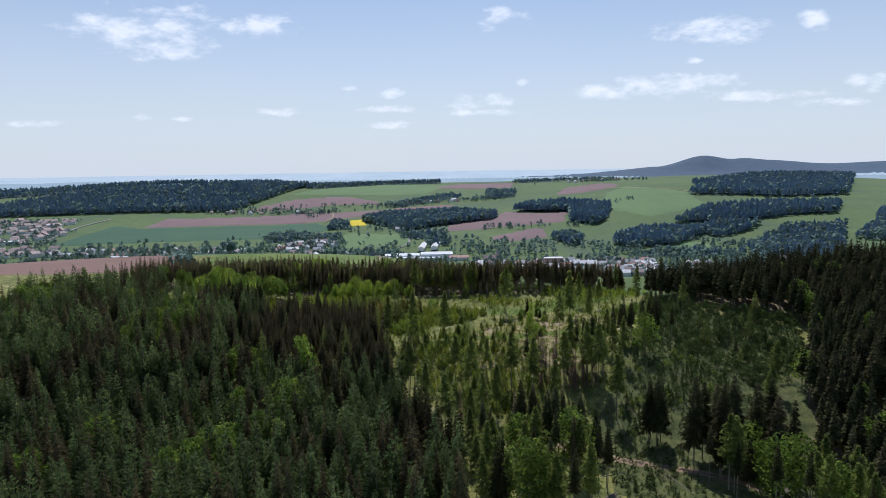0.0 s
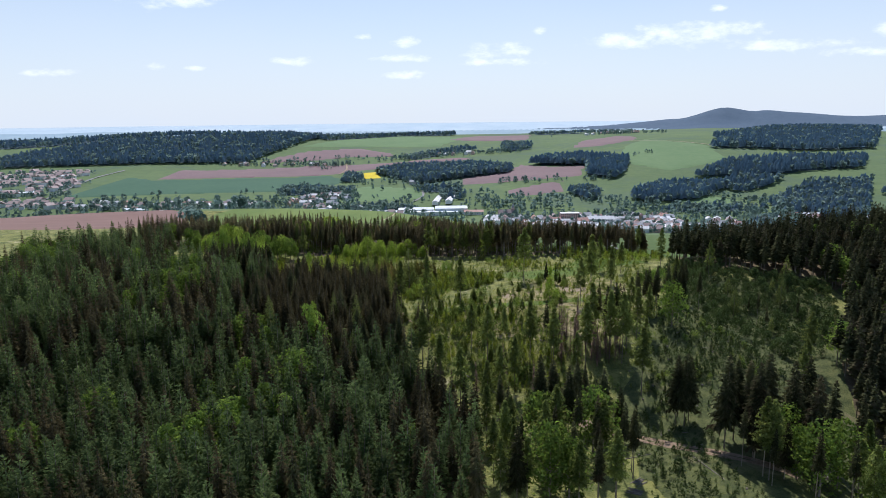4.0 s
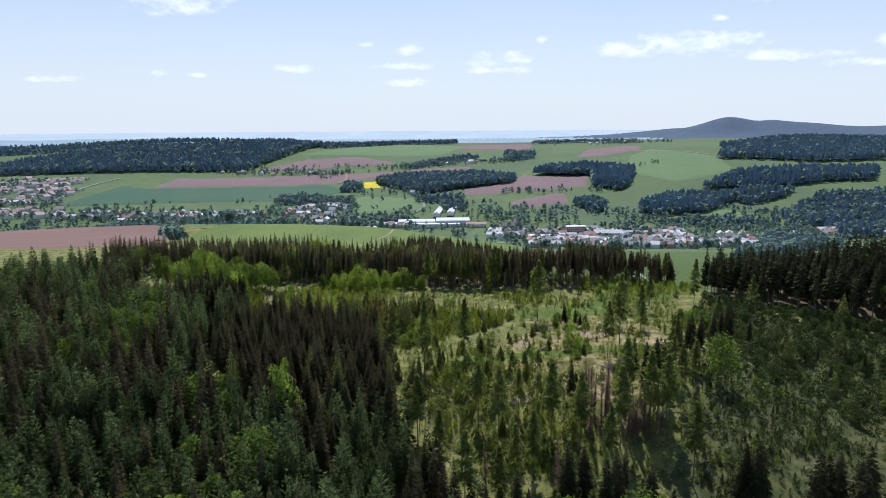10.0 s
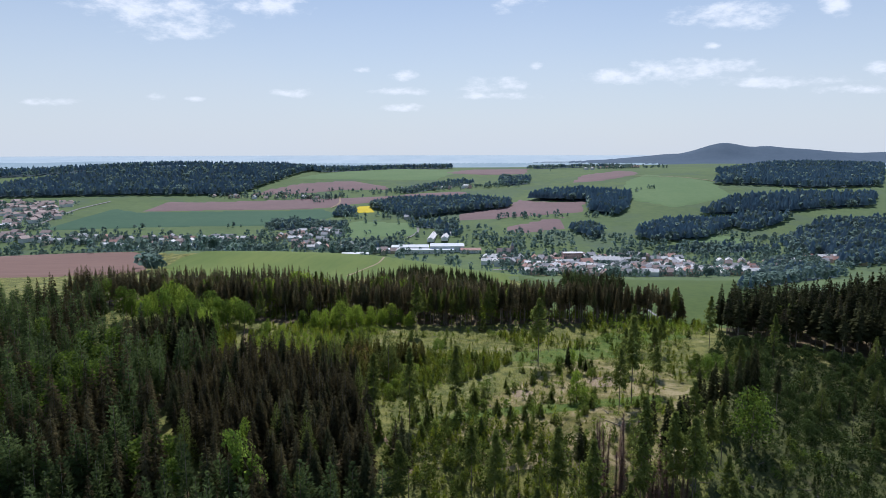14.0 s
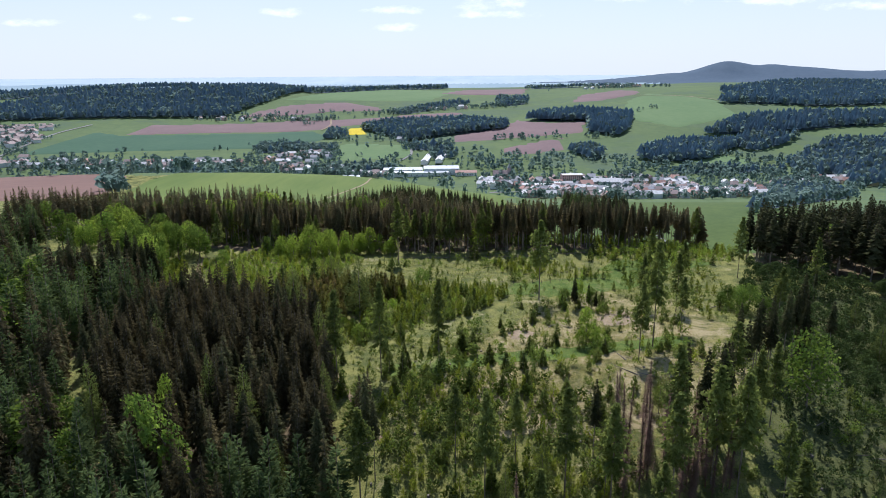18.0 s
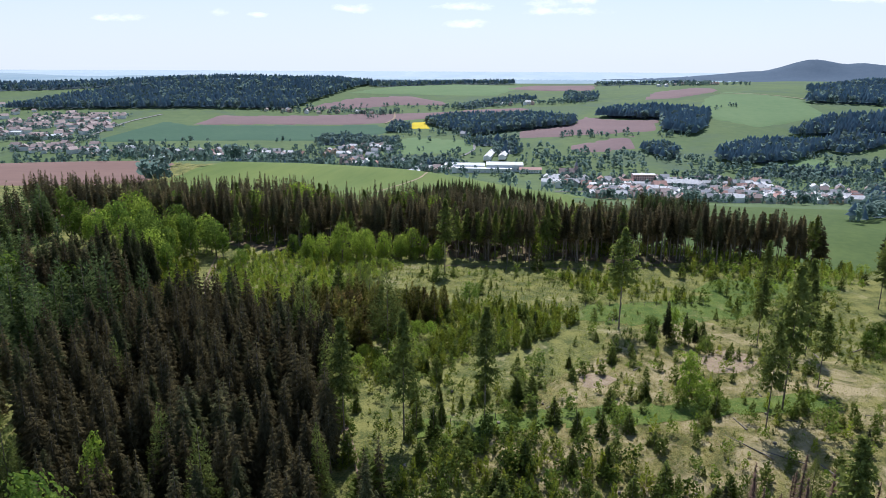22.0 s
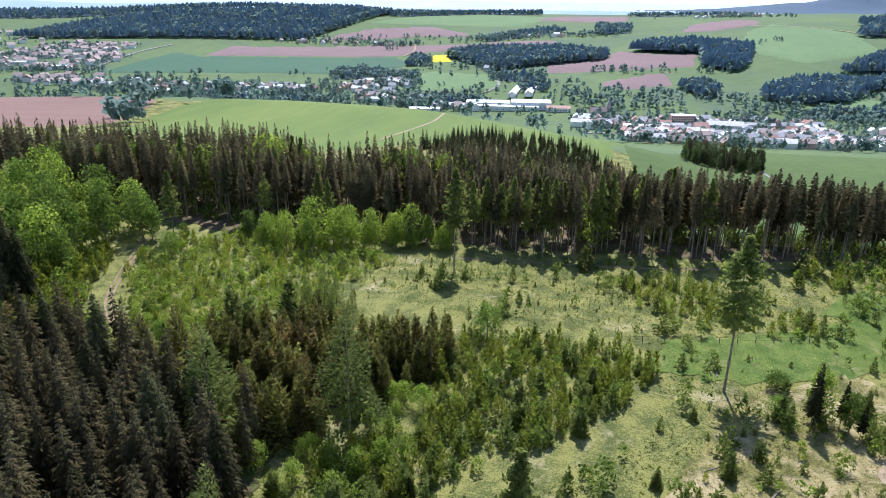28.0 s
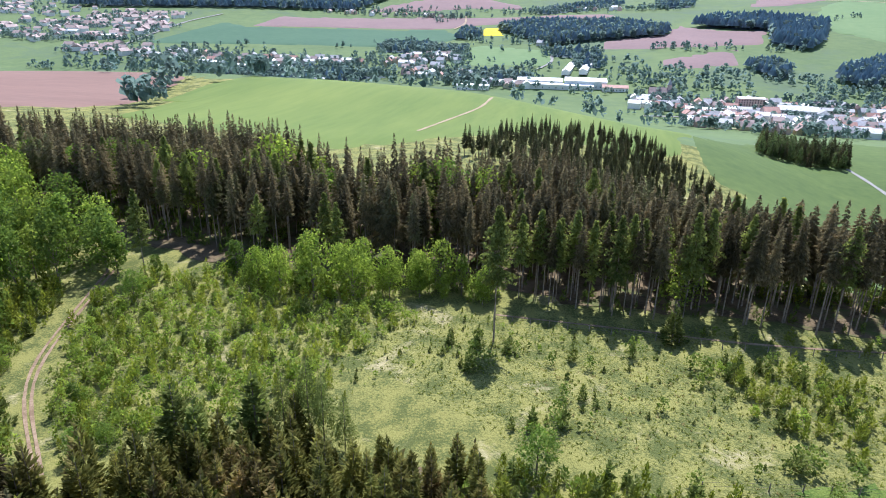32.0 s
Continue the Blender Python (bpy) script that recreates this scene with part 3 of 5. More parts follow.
drape("meadow_field", [(-560, 2420), (-360, 2440), (-60, 2420), (40, 2800), (-260, 2900), (-440, 2640)], FAR_MEADOW, "pale green meadow below the ridge", "field", 1.0)
drape("meadow_field", [(420, 1850), (520, 1700), (720, 1830), (760, 2100), (620, 2300), (520, 2150)], FAR_MEADOW, "light green pasture on a rounded slope", "field", 1.0)
drape("meadow_field", [(-260, 1400), (-60, 1420), (-60, 1560), (-230, 1640), (-250, 1560)], FAR_MEADOW, "light green meadow above the sheds", "field", 0.9)
drape("meadow_field", [(380, 1420), (520, 1500), (600, 1420), (540, 1330), (450, 1340)], FAR_MEADOW, "light green meadow between dark woods", "field", 0.9)
# sheet of darker grass, painted for the shade on this slope
drape("damp_meadow", [(46, 150), (46, 200), (58, 228), (68, 252), (80, 276), (92, 300), (108, 330), (140, 320), (160, 300), (140, 250), (122, 210), (112, 170), (90, 150)], SHADED_GRASS, "grass on a slope, coloured dark as in shade", "meadow", 0.07, 4, 6.0)
drape("dry_meadow", [(-2, 250), (6, 272), (20, 292), (28, 310), (50, 320), (70, 312), (76, 288), (70, 262), (58, 246), (30, 238), (8, 240)], DRY_MEADOW, "dry straw coloured meadow on the clearing", "meadow", 0.06, 2.5, 5.0)
drape("green_meadow", [(-10, 258), (8, 262), (26, 266), (44, 272), (62, 277), (60, 282), (40, 277), (22, 271.5), (2, 268), (-10, 264)], GREEN_GRASS, "strip of fresh green grass beside the fence", "meadow", 0.13, 2.0, 3.0)
drape("green_meadow", [(18, 316), (32, 315), (58, 322), (72, 334), (60, 340), (40, 331), (22, 325)], GREEN_GRASS, "fresh green grass beside the fence", "meadow", 0.08, 2.0, 4.0)
drape("green_meadow", [(52, 340), (74, 338), (96, 350), (84, 356), (60, 350)], GREEN_GRASS, "fresh green grass at the side of the clearing", "meadow", 0.08, 2.0, 4.0)
# the near fields below the stand
drape("crop_field", [(-85, 462), (-60, 500), (-20, 545), (45, 612), (60, 690), (-90, 692), (-215, 664), (-224, 610), (-208, 552), (-200, 505), (-130, 480)], CROP_PALE, "bright green field on the brow of the hill", "field", 0.35, 14)
drape("ploughed_field", [(-226, 520), (-216, 548), (-232, 602), (-237, 632), (-270, 654), (-330, 660), (-430, 650), (-500, 600), (-400, 515), (-300, 498)], RED_SOIL, "bare reddish ploughed field on the brow", "field", 0.45, 14)
drape("meadow_field", [(30, 448), (84, 440), (200, 560), (340, 700), (340, 860), (180, 900), (64, 720), (48, 612), (60, 560)], SLOPE_GREEN, "sloping green meadow above the town", "field", 0.35, 14)

# ground under the stands, tracks, bare soil
LITTER_LABEL = "brown needle litter under the trees"
drape("forest_floor", [(-160, 398), (-95, 369), (-60, 365), (-37, 371), (50, 364), (100, 376), (100, 392), (62, 386), (40, 394), (22, 414), (2, 428), (-10, 440), (-25, 416), (-45, 412), (-75, 424), (-130, 430), (-200, 422)], LITTER, LITTER_LABEL, "forest floor", 0.10, 4, 3.5)
drape("forest_floor", [(-76, 298), (-60, 302), (-44, 312), (-30, 316), (-17, 318), (-17, 306), (-28, 294), (-30, 276), (-26, 254), (-22, 236), (-30, 228), (-58, 236), (-78, 262)], LITTER, LITTER_LABEL, "forest floor", 0.10, 3, 4.0)
drape("forest_floor", [(-190, 286), (-165, 245), (-66, 234), (-30, 226), (-16, 222), (-6, 212), (3, 198), (5, 150), (-25, 134), (-100, 132), (-152, 165)], LITTER, LITTER_LABEL, "forest floor", 0.10, 6, 4.0)
drape("forest_floor", [(-100, 312), (-82, 300), (-86, 262), (-70, 236), (-100, 225), (-165, 248), (-205, 300), (-222, 356), (-165, 392), (-146, 332)], LITTER, LITTER_LABEL, "forest floor", 0.12, 6, 4.0)
drape("forest_floor", [(110, 352), (120, 343), (138, 334), (166, 318), (168, 296), (152, 268), (136, 246), (128, 222), (124, 196), (114, 176), (120, 150), (150, 162), (190, 240), (240, 300), (300, 380), (316, 446), (200, 436), (142, 402), (118, 372)], LITTER, LITTER_LABEL, "forest floor", 0.12, 8, 4.0)
drape("bare_soil", [(44, 290), (43, 295), (46, 301), (51, 303), (55, 299), (54, 294), (49, 290)], SAND, "patch of bare sandy soil on the clearing", "soil", 0.10, 0.7, 2.2)
drape("bare_soil", [(18, 280), (18, 285), (22, 287), (25, 284), (22, 280)], SAND, "small bare sandy patch in dry grass", "soil", 0.10, 0.6, 1.4)
for side in (-0.55, 0.55):
    strip("dirt_track", [(-87 + side, 358), (-83 + side, 344), (-80 + side, 334), (-78 + side, 327), (-71 + side, 319), (-61 + side, 310), (-52 + side, 300)], 0.45, DIRT, "reddish wheel rut of a forest track", "track")
    strip("dirt_track", [(34, 200 + 2 * side), (50, 191 + 2 * side), (60, 186 + 2 * side), (72, 181 + 2 * side), (84, 172 + 2 * side)], 1.7, DIRT, "wheel rut of a brown forest road", "track")
strip("footpath", [(-23, 262), (-20, 254), (-16, 247), (-10, 238)], 1.2, DIRT, "narrow worn path beside young spruces", "track")
strip("dirt_track", [(14, 204), (15, 190), (15, 176)], 2.6, DIRT, "patch of reddish forest track between trees", "track")
strip("dirt_track", [(-16, 360), (4, 360), (20, 358.5), (40, 359), (60, 362)], 0.5, DIRT, "faint track along the fence", "track", 0.06)
strip("field_path", [(-70, 520), (-66, 560), (-58, 610), (-60, 660)], 1.4, SAND, "pale path across the green field", "track", 0.5, 8)
strip("lane", [(174, 590), (164, 656), (160, 687), (161, 737), (148, 770), (120, 800)], 2.6, ASPHALT, "narrow grey lane across the meadow", "road", 0.5, 8)
strip("road", [(-908, 1460), (-940, 1600), (-981, 1832), (-960, 1960)], 8.0, ASPHALT, "grey country road leaving the town", "road", 1.2, 20)
strip("road", [(-330, 1900), (-318, 1980), (-340, 2100)], 5.0, SAND, "pale farm road between fields", "road", 1.6, 15)
strip("road", [(560, 2260), (700, 2180), (790, 2060)], 5.0, SAND, "pale farm road over a pasture", "road", 1.6, 15)
strip("road", [(60, 1090), (120, 1100), (190, 1080), (300, 1075), (420, 1060)], 7.0, ASPHALT, "grey main street through the town", "road", 0.7, 12)
strip("road", [(120, 1000), (150, 1015), (190, 1010), (210, 1040)], 5.0, SAND, "curving gravel lane on a green", "road", 0.8, 8)
strip("road", [(-90, 1390), (-70, 1450), (-80, 1540), (-65, 1600), (-90, 1680)], 5.0, ASPHALT, "lane climbing from the sheds", "road", 1.1, 12)


# ---- trees ----
SPRUCE = [spruce_shape(r, s, w, p, 0.7, fine=True) for r, s, w, p in ((0.094, 0.46, 20, 8), (0.085, 0.52, 18, 8), (0.15, 0.28, 23, 9), (0.078, 0.58, 16, 8))]
SPRUCE_LOW = [spruce_shape(r, s, w, p, 0.8, 0.45, even=0.6) for r, s, w, p in ((0.125, 0.36, 14, 8), (0.115, 0.42, 13, 8), (0.14, 0.28, 15, 8))]
YOUNG = [bushy_shape(r, 0.02, 620, 0.042, 0.3, 0.9, n) for r, n in ((0.25, 13), (0.22, 14), (0.29, 12), (0.24, 15))]
DARK_CONE = [spruce_shape(r, s, w, 8, 0.85, 0.55, 0.4, True) for r, s, w in ((0.17, 0.14, 15), (0.155, 0.2, 14), (0.185, 0.12, 16), (0.16, 0.25, 14))]
SAPLING = [bushy_shape(r, 0.0, 130, 0.085, 0.35, 0.9, 7) for r in (0.34, 0.28, 0.40)]
BUSHY = [bushy_shape(r, 0.0, 125, 0.068, 0.9, p) for r, p in ((0.30, 0.7), (0.25, 0.8), (0.36, 0.6))]
SPROUT = [bushy_shape(r, 0.0, 72, 0.09, 1.0, 0.55) for r in (0.34, 0.28, 0.42)]
LARCH = [join([larch_shape(r, s, b + 50, 13, 0.0135), spruce_shape(r * 0.8, s, 9, 6, 0.6, 0.1, 1.0, True)]) for r, s, b in ((0.20, 0.42, 70), (0.19, 0.46, 64), (0.21, 0.36, 76))]
BROAD = [broad_shape(r, s, n, 1500, 0.022) for r, s, n in ((0.34, 0.05, 20), (0.28, 0.07, 18), (0.38, 0.04, 22))]
BROAD_LOW = [broad_shape(0.36, 0.08, 20, 1050, 0.026), broad_shape(0.31, 0.1, 18, 1000, 0.026)]
SHRUB = [broad_shape(0.5, 0.02, 5, 56, 0.10), broad_shape(0.44, 0.02, 5, 50, 0.10), broad_shape(0.34, 0.02, 4, 44, 0.10)]
SHRUB_BIG = [broad_shape(0.5, 0.02, 9, 125, 0.066), broad_shape(0.44, 0.02, 9, 120, 0.066), broad_shape(0.36, 0.02, 8, 110, 0.062)]
LARCH_CONE = [bushy_shape(r, 0.14, 600, 0.0265, -0.1, 0.72, n) for r, n in ((0.19, 15), (0.17, 16), (0.21, 14), (0.18, 17))]
WIDE_LARCH = [bushy_shape(r, st, 2300, 0.017, -0.15, 0.75, 15) for r, st in ((0.34, 0.16), (0.31, 0.2))]
SEEDS = {"wide larch": (WIDE_LARCH, 0.013), "young spruce": (YOUNG, 0.014), "spruce": (SPRUCE, 0.0075), "larch": (LARCH, 0.0075), "broad": (BROAD, 0.016)}


def stock(kind, name, mat, label, group):
    """One standing sample of each crown of a kind, to copy from."""
    crowns, thick = SEEDS[kind]
    made = []
    for v, t in crowns:
        tree = tagged(new(name), label, "tree", group)
        trunk = trunk_shape(thick)
        if kind == "broad":
            trunk = join([(trunk[0] * (1, 1, 0.72), trunk[1]), limb_shape(0.34, 0.26, 6)])
        child("trunk", tri_mesh("trunk", *trunk, [BARK]), tree)
        child("crown", tri_mesh("crown", v, t, [mat]), tree)
        tree.hide_render = False
        made.append(tree)
    return made


class Planter:
    """Sets single trees: the samples themselves first, then copies of them."""

    def __init__(self, kind, name, mat, label, group):
        self.samples, self.used = stock(kind, name, mat, label, group), set()

    def set(self, x, y, height, which=None, width=1.0, turn=None, lean=(0, 0), label=""):
        k = int(rng.integers(len(self.samples))) if which is None else which
        turn = float(rng.uniform(0, 360)) if turn is None else turn
        m = pose(x, y, float(ground(x, y)) - 0.1, lean[0], lean[1], turn)
        ob = self.samples[k]
        if k in self.used:
            ob = copy_thing(ob, m)
        ob.matrix_basis = m @ Matrix.Diagonal((height * width, height * width, height, 1))
        self.used.add(k)
        if label:
            tagged(ob, label)
        return ob

    def finish(self):
        for k, ob in enumerate(self.samples):
            if k not in self.used:
                for o in (*ob.children, ob):
                    bpy.data.objects.remove(o)


def thicket(name, crowns, places, heights, mat, label, trunk=0.011, width=1.0, trunk_mat=None, category="forest"):
    """Many trees that nobody could count, as one."""
    if not len(places):
        return None
    if crowns is SHRUB and (heights > 1.7).any() and (heights <= 1.7).any():
        tall = heights > 1.7
        thicket(name, SHRUB_BIG, places[tall], heights[tall], mat, label, trunk, width, trunk_mat, category)
        places, heights = places[~tall], heights[~tall]
    elif crowns is SHRUB and (heights > 1.7).all():
        crowns = SHRUB_BIG
    n = len(places)
    kinds, turns = rng.integers(0, len(crowns), n), rng.uniform(0, 6.28, n)
    wide = heights * width * rng.uniform(0.85, 1.2, n)
    v, t = spread_out(crowns, places, kinds, heights, turns, wide)
    index = np.zeros(len(t), int)
    if trunk:
        v2, t2 = spread_out([trunk_shape(trunk, 5)], places - (0, 0, 0.2), np.zeros(n, int), heights, turns)
        t = np.concatenate([t, t2 + len(v)])
        v = np.concatenate([v, v2])
        index = np.concatenate([index, np.ones(len(t2), int)])
    return tagged(new(name, tri_mesh(name, v, t, [mat, trunk_mat or BARK], index)), label, category, kind="stuff")


stand_spruces = Planter("spruce", "spruce_tree", SUNLIT_STAND_BROWN, "slender browned spruce with a tall bare trunk in the stand", "spruces of the stand")
spruces = Planter("spruce", "spruce_tree", SPRUCE_GREEN, "dark green spruce at the edge of the clearing", "dark spruces")
young_spruces = Planter("young spruce", "young_spruce", YOUNG_GREEN, "young brownish green spruce branched to the ground", "young spruces")
clearing_spruces = Planter("young spruce", "young_spruce", SAPLING_GREEN, "bushy green young spruce standing alone in dry grass", "young spruces")
larches = Planter("larch", "larch_tree", WIDE_GREEN, "slender larch with a long bare trunk and feathery crown", "larches")
wide_larches = Planter("wide larch", "larch_tree", WIDE_GREEN, "broad drooping larch standing among young spruces", "larches")
fresh = Planter("broad", "broadleaf_tree", FRESH_GREEN, "young broadleaf tree with light spring leaves", "broadleaf trees")
broads = Planter("broad", "broadleaf_tree", BROAD_GREEN, "broadleaf tree with a round fresh green crown", "broadleaf trees")


def high(n, lo, hi):
    return rng.uniform(lo, hi, n)


def take(places, share):
    """Splits places at random: a share, and the rest."""
    pick = rng.uniform(size=len(places)) < share
    return places[pick], places[~pick]


# the tall stand at the back of the clearing
STAND = [(-175, 400), (-120, 382), (-86, 373), (-66, 370), (-37, 373), (-12, 366), (4, 364), (26, 363), (55, 363), (72, 367), (104, 378), (104, 392), (62, 382), (42, 388), (22, 410), (2, 424), (-10, 438), (-25, 412), (-45, 408), (-58, 402), (-68, 406), (-78, 420), (-120, 426), (-150, 422), (-200, 418)]
stand = sow(STAND, 3.2, 0.6)
under = sow([(-165, 402), (-95, 374), (-60, 368), (-12, 366), (50, 364), (98, 377), (96, 388), (40, 390), (0, 420), (-45, 404), (-130, 414)], 3.4, 0.7)
thicket("shrub_growth", SPROUT, under, high(len(under), 0.8, 1.2) * rng.choice((0.8, 1.3, 2.2), len(under)) * np.where((under[:, 1] > 388) | (under[:, 0] < -62), 2.0, 1.0), SHRUB_GREEN, "light green undergrowth between the trunks", 0, 1.0, category="shrubs")
some_larch, stand = take(stand, 0.07)
some_broad, stand = take(stand, 0.05)
front = stand[:, 1] < 386
near = stand[front][np.argsort(stand[front][:, 1])]
for x, y, z in near[:120]:
    stand_spruces.set(x, y, high(1, 14.5, 18.5)[0], rng.choice((0, 0, 1, 1, 3)), width=rng.uniform(1.0, 1.3))
thicket("spruce_forest", SPRUCE, near[120:], high(len(near) - 120, 14.5, 18.5), SUNLIT_STAND_BROWN, "browned spruces with bare trunks inside the stand", 0.0075, 1.15)
rest = stand[~front]
thicket("spruce_forest", SPRUCE_LOW, rest, high(len(rest), 14.5, 18.5), SUNLIT_STAND_BROWN, "tall browned spruces standing close behind the clearing", 0.0085, 0.88)
for x, y, z in some_larch[:36]:
    larches.set(x, y, high(1, 15.5, 19)[0], width=0.8)
for x, y, h in ((-13, 367.5, 16), (-10, 369, 16.5), (-7, 367, 15.5), (-4, 368.5, 17), (-1, 366.5, 16), (1.5, 369, 17), (5, 366.5, 17.5), (7, 369, 16), (-50, 371, 15), (-47, 369, 14), (-62, 368, 14)):
    larches.set(x, y, h, width=0.85)
for x, y, h in ((14, 368, 12), (-84, 386, 16), (-70, 398, 17), (-60, 394, 15), (-76, 404, 17), (-96, 392, 15), (-40, 398, 14), (-24, 396, 15)):
    fresh.set(x, y, h, None, 1.0)
for x, y, z in some_broad[(some_broad[:, 0] < -30) & (some_broad[:, 1] > 380)][:10]:
    broads.set(x, y, high(1, 13, 17)[0])
# bright broadleaf fringe in front of the stand
for x, y, h in ((-53.5, 357.6, 9), (-47, 356.8, 13), (-40.7, 359, 11), (-34.8, 361, 10), (-26.8, 366, 10.5), (-30, 364, 8.5), (-19.3, 364, 6.3), (-58.5, 356, 5.7), (-23, 366, 8), (-44, 362, 9), (-50, 361, 7.5)):
    fresh.set(x, y, h, width=rng.uniform(0.8, 1.0))
for x, y, z in sow([(-58, 357), (-44, 360), (-18, 362), (-17, 367), (-36, 370), (-60, 363)], 3.0, 0.6)[:55]:
    fresh.set(x, y, rng.choice((3.0, 4.0, 5.0, 6.5, 8.0)) * rng.uniform(0.85, 1.15), width=rng.uniform(0.75, 1.0))
for x, y, h in ((-76.3, 349.3, 5.6), (-85, 357, 8), (-64, 362, 7), (-58, 361, 6), (-58, 312.5, 4.5), (-56, 315, 3.5), (-66, 322, 3.4), (-5.9, 321.3, 6.2), (-77.4, 357.6, 4.5), (-87.2, 357, 11.6), (-91, 362, 11)):
    broads.set(x, y, h, None, 1.15)
larches.set(-80.5, 358.5, 16, 2, 0.9)
for x, y, z in sow([(-88, 335), (-88, 352), (-90, 366), (-106, 372), (-114, 352), (-106, 333)], 6.2, 0.35)[:30]:
    (fresh if rng.uniform() < 0.35 else broads).set(x, y, high(1, 9, 15.5)[0], None, 0.95)
for x, y, z in sow([(-108, 376), (-128, 384), (-150, 376), (-134, 364)], 7.0, 0.4)[:14]:
    (fresh if rng.uniform() < 0.6 else broads).set(x, y, high(1, 11, 16)[0], None, 0.9)

# dense dark spruces beside the clearing
DENSE = [(-77, 300), (-60, 303), (-42, 292), (-29, 276), (-23, 254), (-17, 236), (-28, 226), (-58, 234), (-80, 262)]
dense = np.concatenate([sow(DENSE, 3.1, 0.6), sow([(-86, 306), (-58, 308), (-36, 296), (-22, 276), (-16, 254), (-10, 234), (-28, 218), (-62, 228), (-86, 262)], 9.0, 0.6)])
rng.shuffle(dense)
for x, y, z in dense[:40]:
    spruces.set(x, y, high(1, 10, 17)[0], which=2, width=1.1)
thicket("spruce_thicket", DARK_CONE, dense[40:], high(len(dense) - 40, 10, 16.5), DENSE_BROWN, "dense dark brownish spruces beside the clearing", 0.012, 0.95)
for x, y, h in ((-35, 236, 18.5), (-21.5, 243, 13.5), (-44, 243, 16), (-62, 262, 15), (-27, 268, 15), (-66, 240, 17)):
    wide_larches.set(x, y, h, None, 0.62)
for x, y, z in sow([(-62, 300), (-50, 309), (-44, 316), (-34, 321), (-26, 317), (-13, 320), (-10, 310), (-19, 297), (-30, 289), (-48, 294)], 2.5, 0.6)[:240]:
    young_spruces.set(x, y, high(1, 4.5, 9)[0] * (1.12 if y < 312 else 0.9))
for x, y, z in sow([(-50, 296), (-36, 290), (-24, 276), (-14, 286), (-8, 300), (-12, 312), (-30, 312), (-50, 306)], 4.5, 0.6):
    fresh.set(x, y, high(1, 2.5, 5)[0], 2, 1.2)
wide_larches.set(-37.4, 288.6, 17, 0), wide_larches.set(-21, 292.4, 18.5, 1, 0.9), wide_larches.set(-33.5, 281, 8, 1, 1.1)
broads.set(35, 306.7, 3.6, 2, 1.5), broads.set(37, 314, 3.2, 0, 1.9), broads.set(43, 304, 6.5, 1), fresh.set(40, 307, 8, 1)
for x, y, h in ((-33.5, 322.5, 11), (-31, 321, 10), (-36, 321, 9.5), (-28, 320, 8)):
    wide_larches.set(x, y, h, 1, 0.72)


def mixed_growth(poly, gap, low, tall, shares, loose=0.6, gaps=0.0, scale=0.16):
    """Young larches, small spruces and leafy shrubs mingled, thinned where the noise is low."""
    spots = sow(poly, gap, loose)
    dense = np.array([noise.noise((x * scale, y * scale, 2.0)) for x, y, z in spots])
    spots = spots[dense > rng.uniform(-0.9, -0.5 + gaps, len(spots))]
    at, first = rng.uniform(size=len(spots)), 0.0
    for (name, crowns, mat, label, share, size) in (
            ("sapling_growth", BUSHY, BUSH_GREEN, "thick growth of light green young larches", shares[0], 1.0),
            ("sapling_growth", SAPLING, SAPLING_GREEN, "small spruce saplings among lighter growth", shares[1], 0.95),
            ("shrub_growth", SHRUB, FRESH_GREEN, "light leafy shrubs among young trees", shares[2], 0.75),
            ("shrub_growth", SPROUT, SHRUB_GREEN, "low green sprouts between young trees", 1 - sum(shares), 0.5)):
        pick = spots[(at >= first) & (at < first + share)]
        first += share
        thicket(name, crowns, pick, (low + (tall - low) * rng.uniform(0, 1, len(pick)) ** 1.5) * size, mat, label, 0, 1.0, category="saplings")


# light saplings between, and the regrowth beside the track
mixed_growth([(-13, 320), (2, 322), (17, 321), (21, 316), (14, 304), (4, 295), (-8, 284), (-20, 279), (-25, 288), (-12, 298)], 1.35, 1.3, 4.6, (0.46, 0.24, 0.14), gaps=0.25)
mixed_growth([(-84, 350), (-80, 358), (-62, 365), (-40, 362), (-28, 354), (-36, 340), (-34, 328), (-48, 320), (-60, 314), (-72, 326)], 1.3, 1.0, 3.8, (0.30, 0.08, 0.46), gaps=0.3, scale=0.22)
mixed_growth([(-58, 352), (-22, 360), (6, 358), (-4, 348), (-26, 338), (-34, 326), (-44, 330)], 1.5, 0.5, 1.6, (0.10, 0.10, 0.2), gaps=0.6)
mixed_growth([(16, 352), (28, 353), (46, 345), (52, 334), (44, 329), (30, 331), (20, 338)], 1.5, 1.0, 3.4, (0.55, 0.2, 0.1), gaps=0.75, scale=0.11)
mixed_growth([(-106, 335), (-92, 353), (-88.5, 348), (-84, 334), (-79, 324), (-68, 314), (-60, 305), (-78, 298), (-102, 310)], 1.6, 1.5, 6.0, (0.36, 0.16, 0.32), gaps=0.15)
mixed_growth([(-84, 350), (-79, 335), (-75, 326), (-66, 318), (-56, 308), (-50, 314), (-64, 328), (-74, 346)], 2.0, 1.0, 4.0, (0.25, 0.1, 0.45), gaps=0.3)
mixed_growth([(-10, 362), (10, 361), (60, 362), (96, 374), (96, 366), (60, 357), (10, 359.5)], 2.0, 0.8, 3.0, (0.25, 0.15, 0.4), gaps=0.5)
mixed_growth([(0, 330), (14, 328), (20, 340), (12, 354), (-6, 352)], 1.8, 0.4, 1.2, (0.15, 0.15, 0.1), gaps=0.7)
mixed_growth([(60, 366), (50, 352), (70, 340), (100, 350), (118, 380), (95, 378)], 2.0, 1.2, 5.0, (0.2, 0.12, 0.38), gaps=0.35)
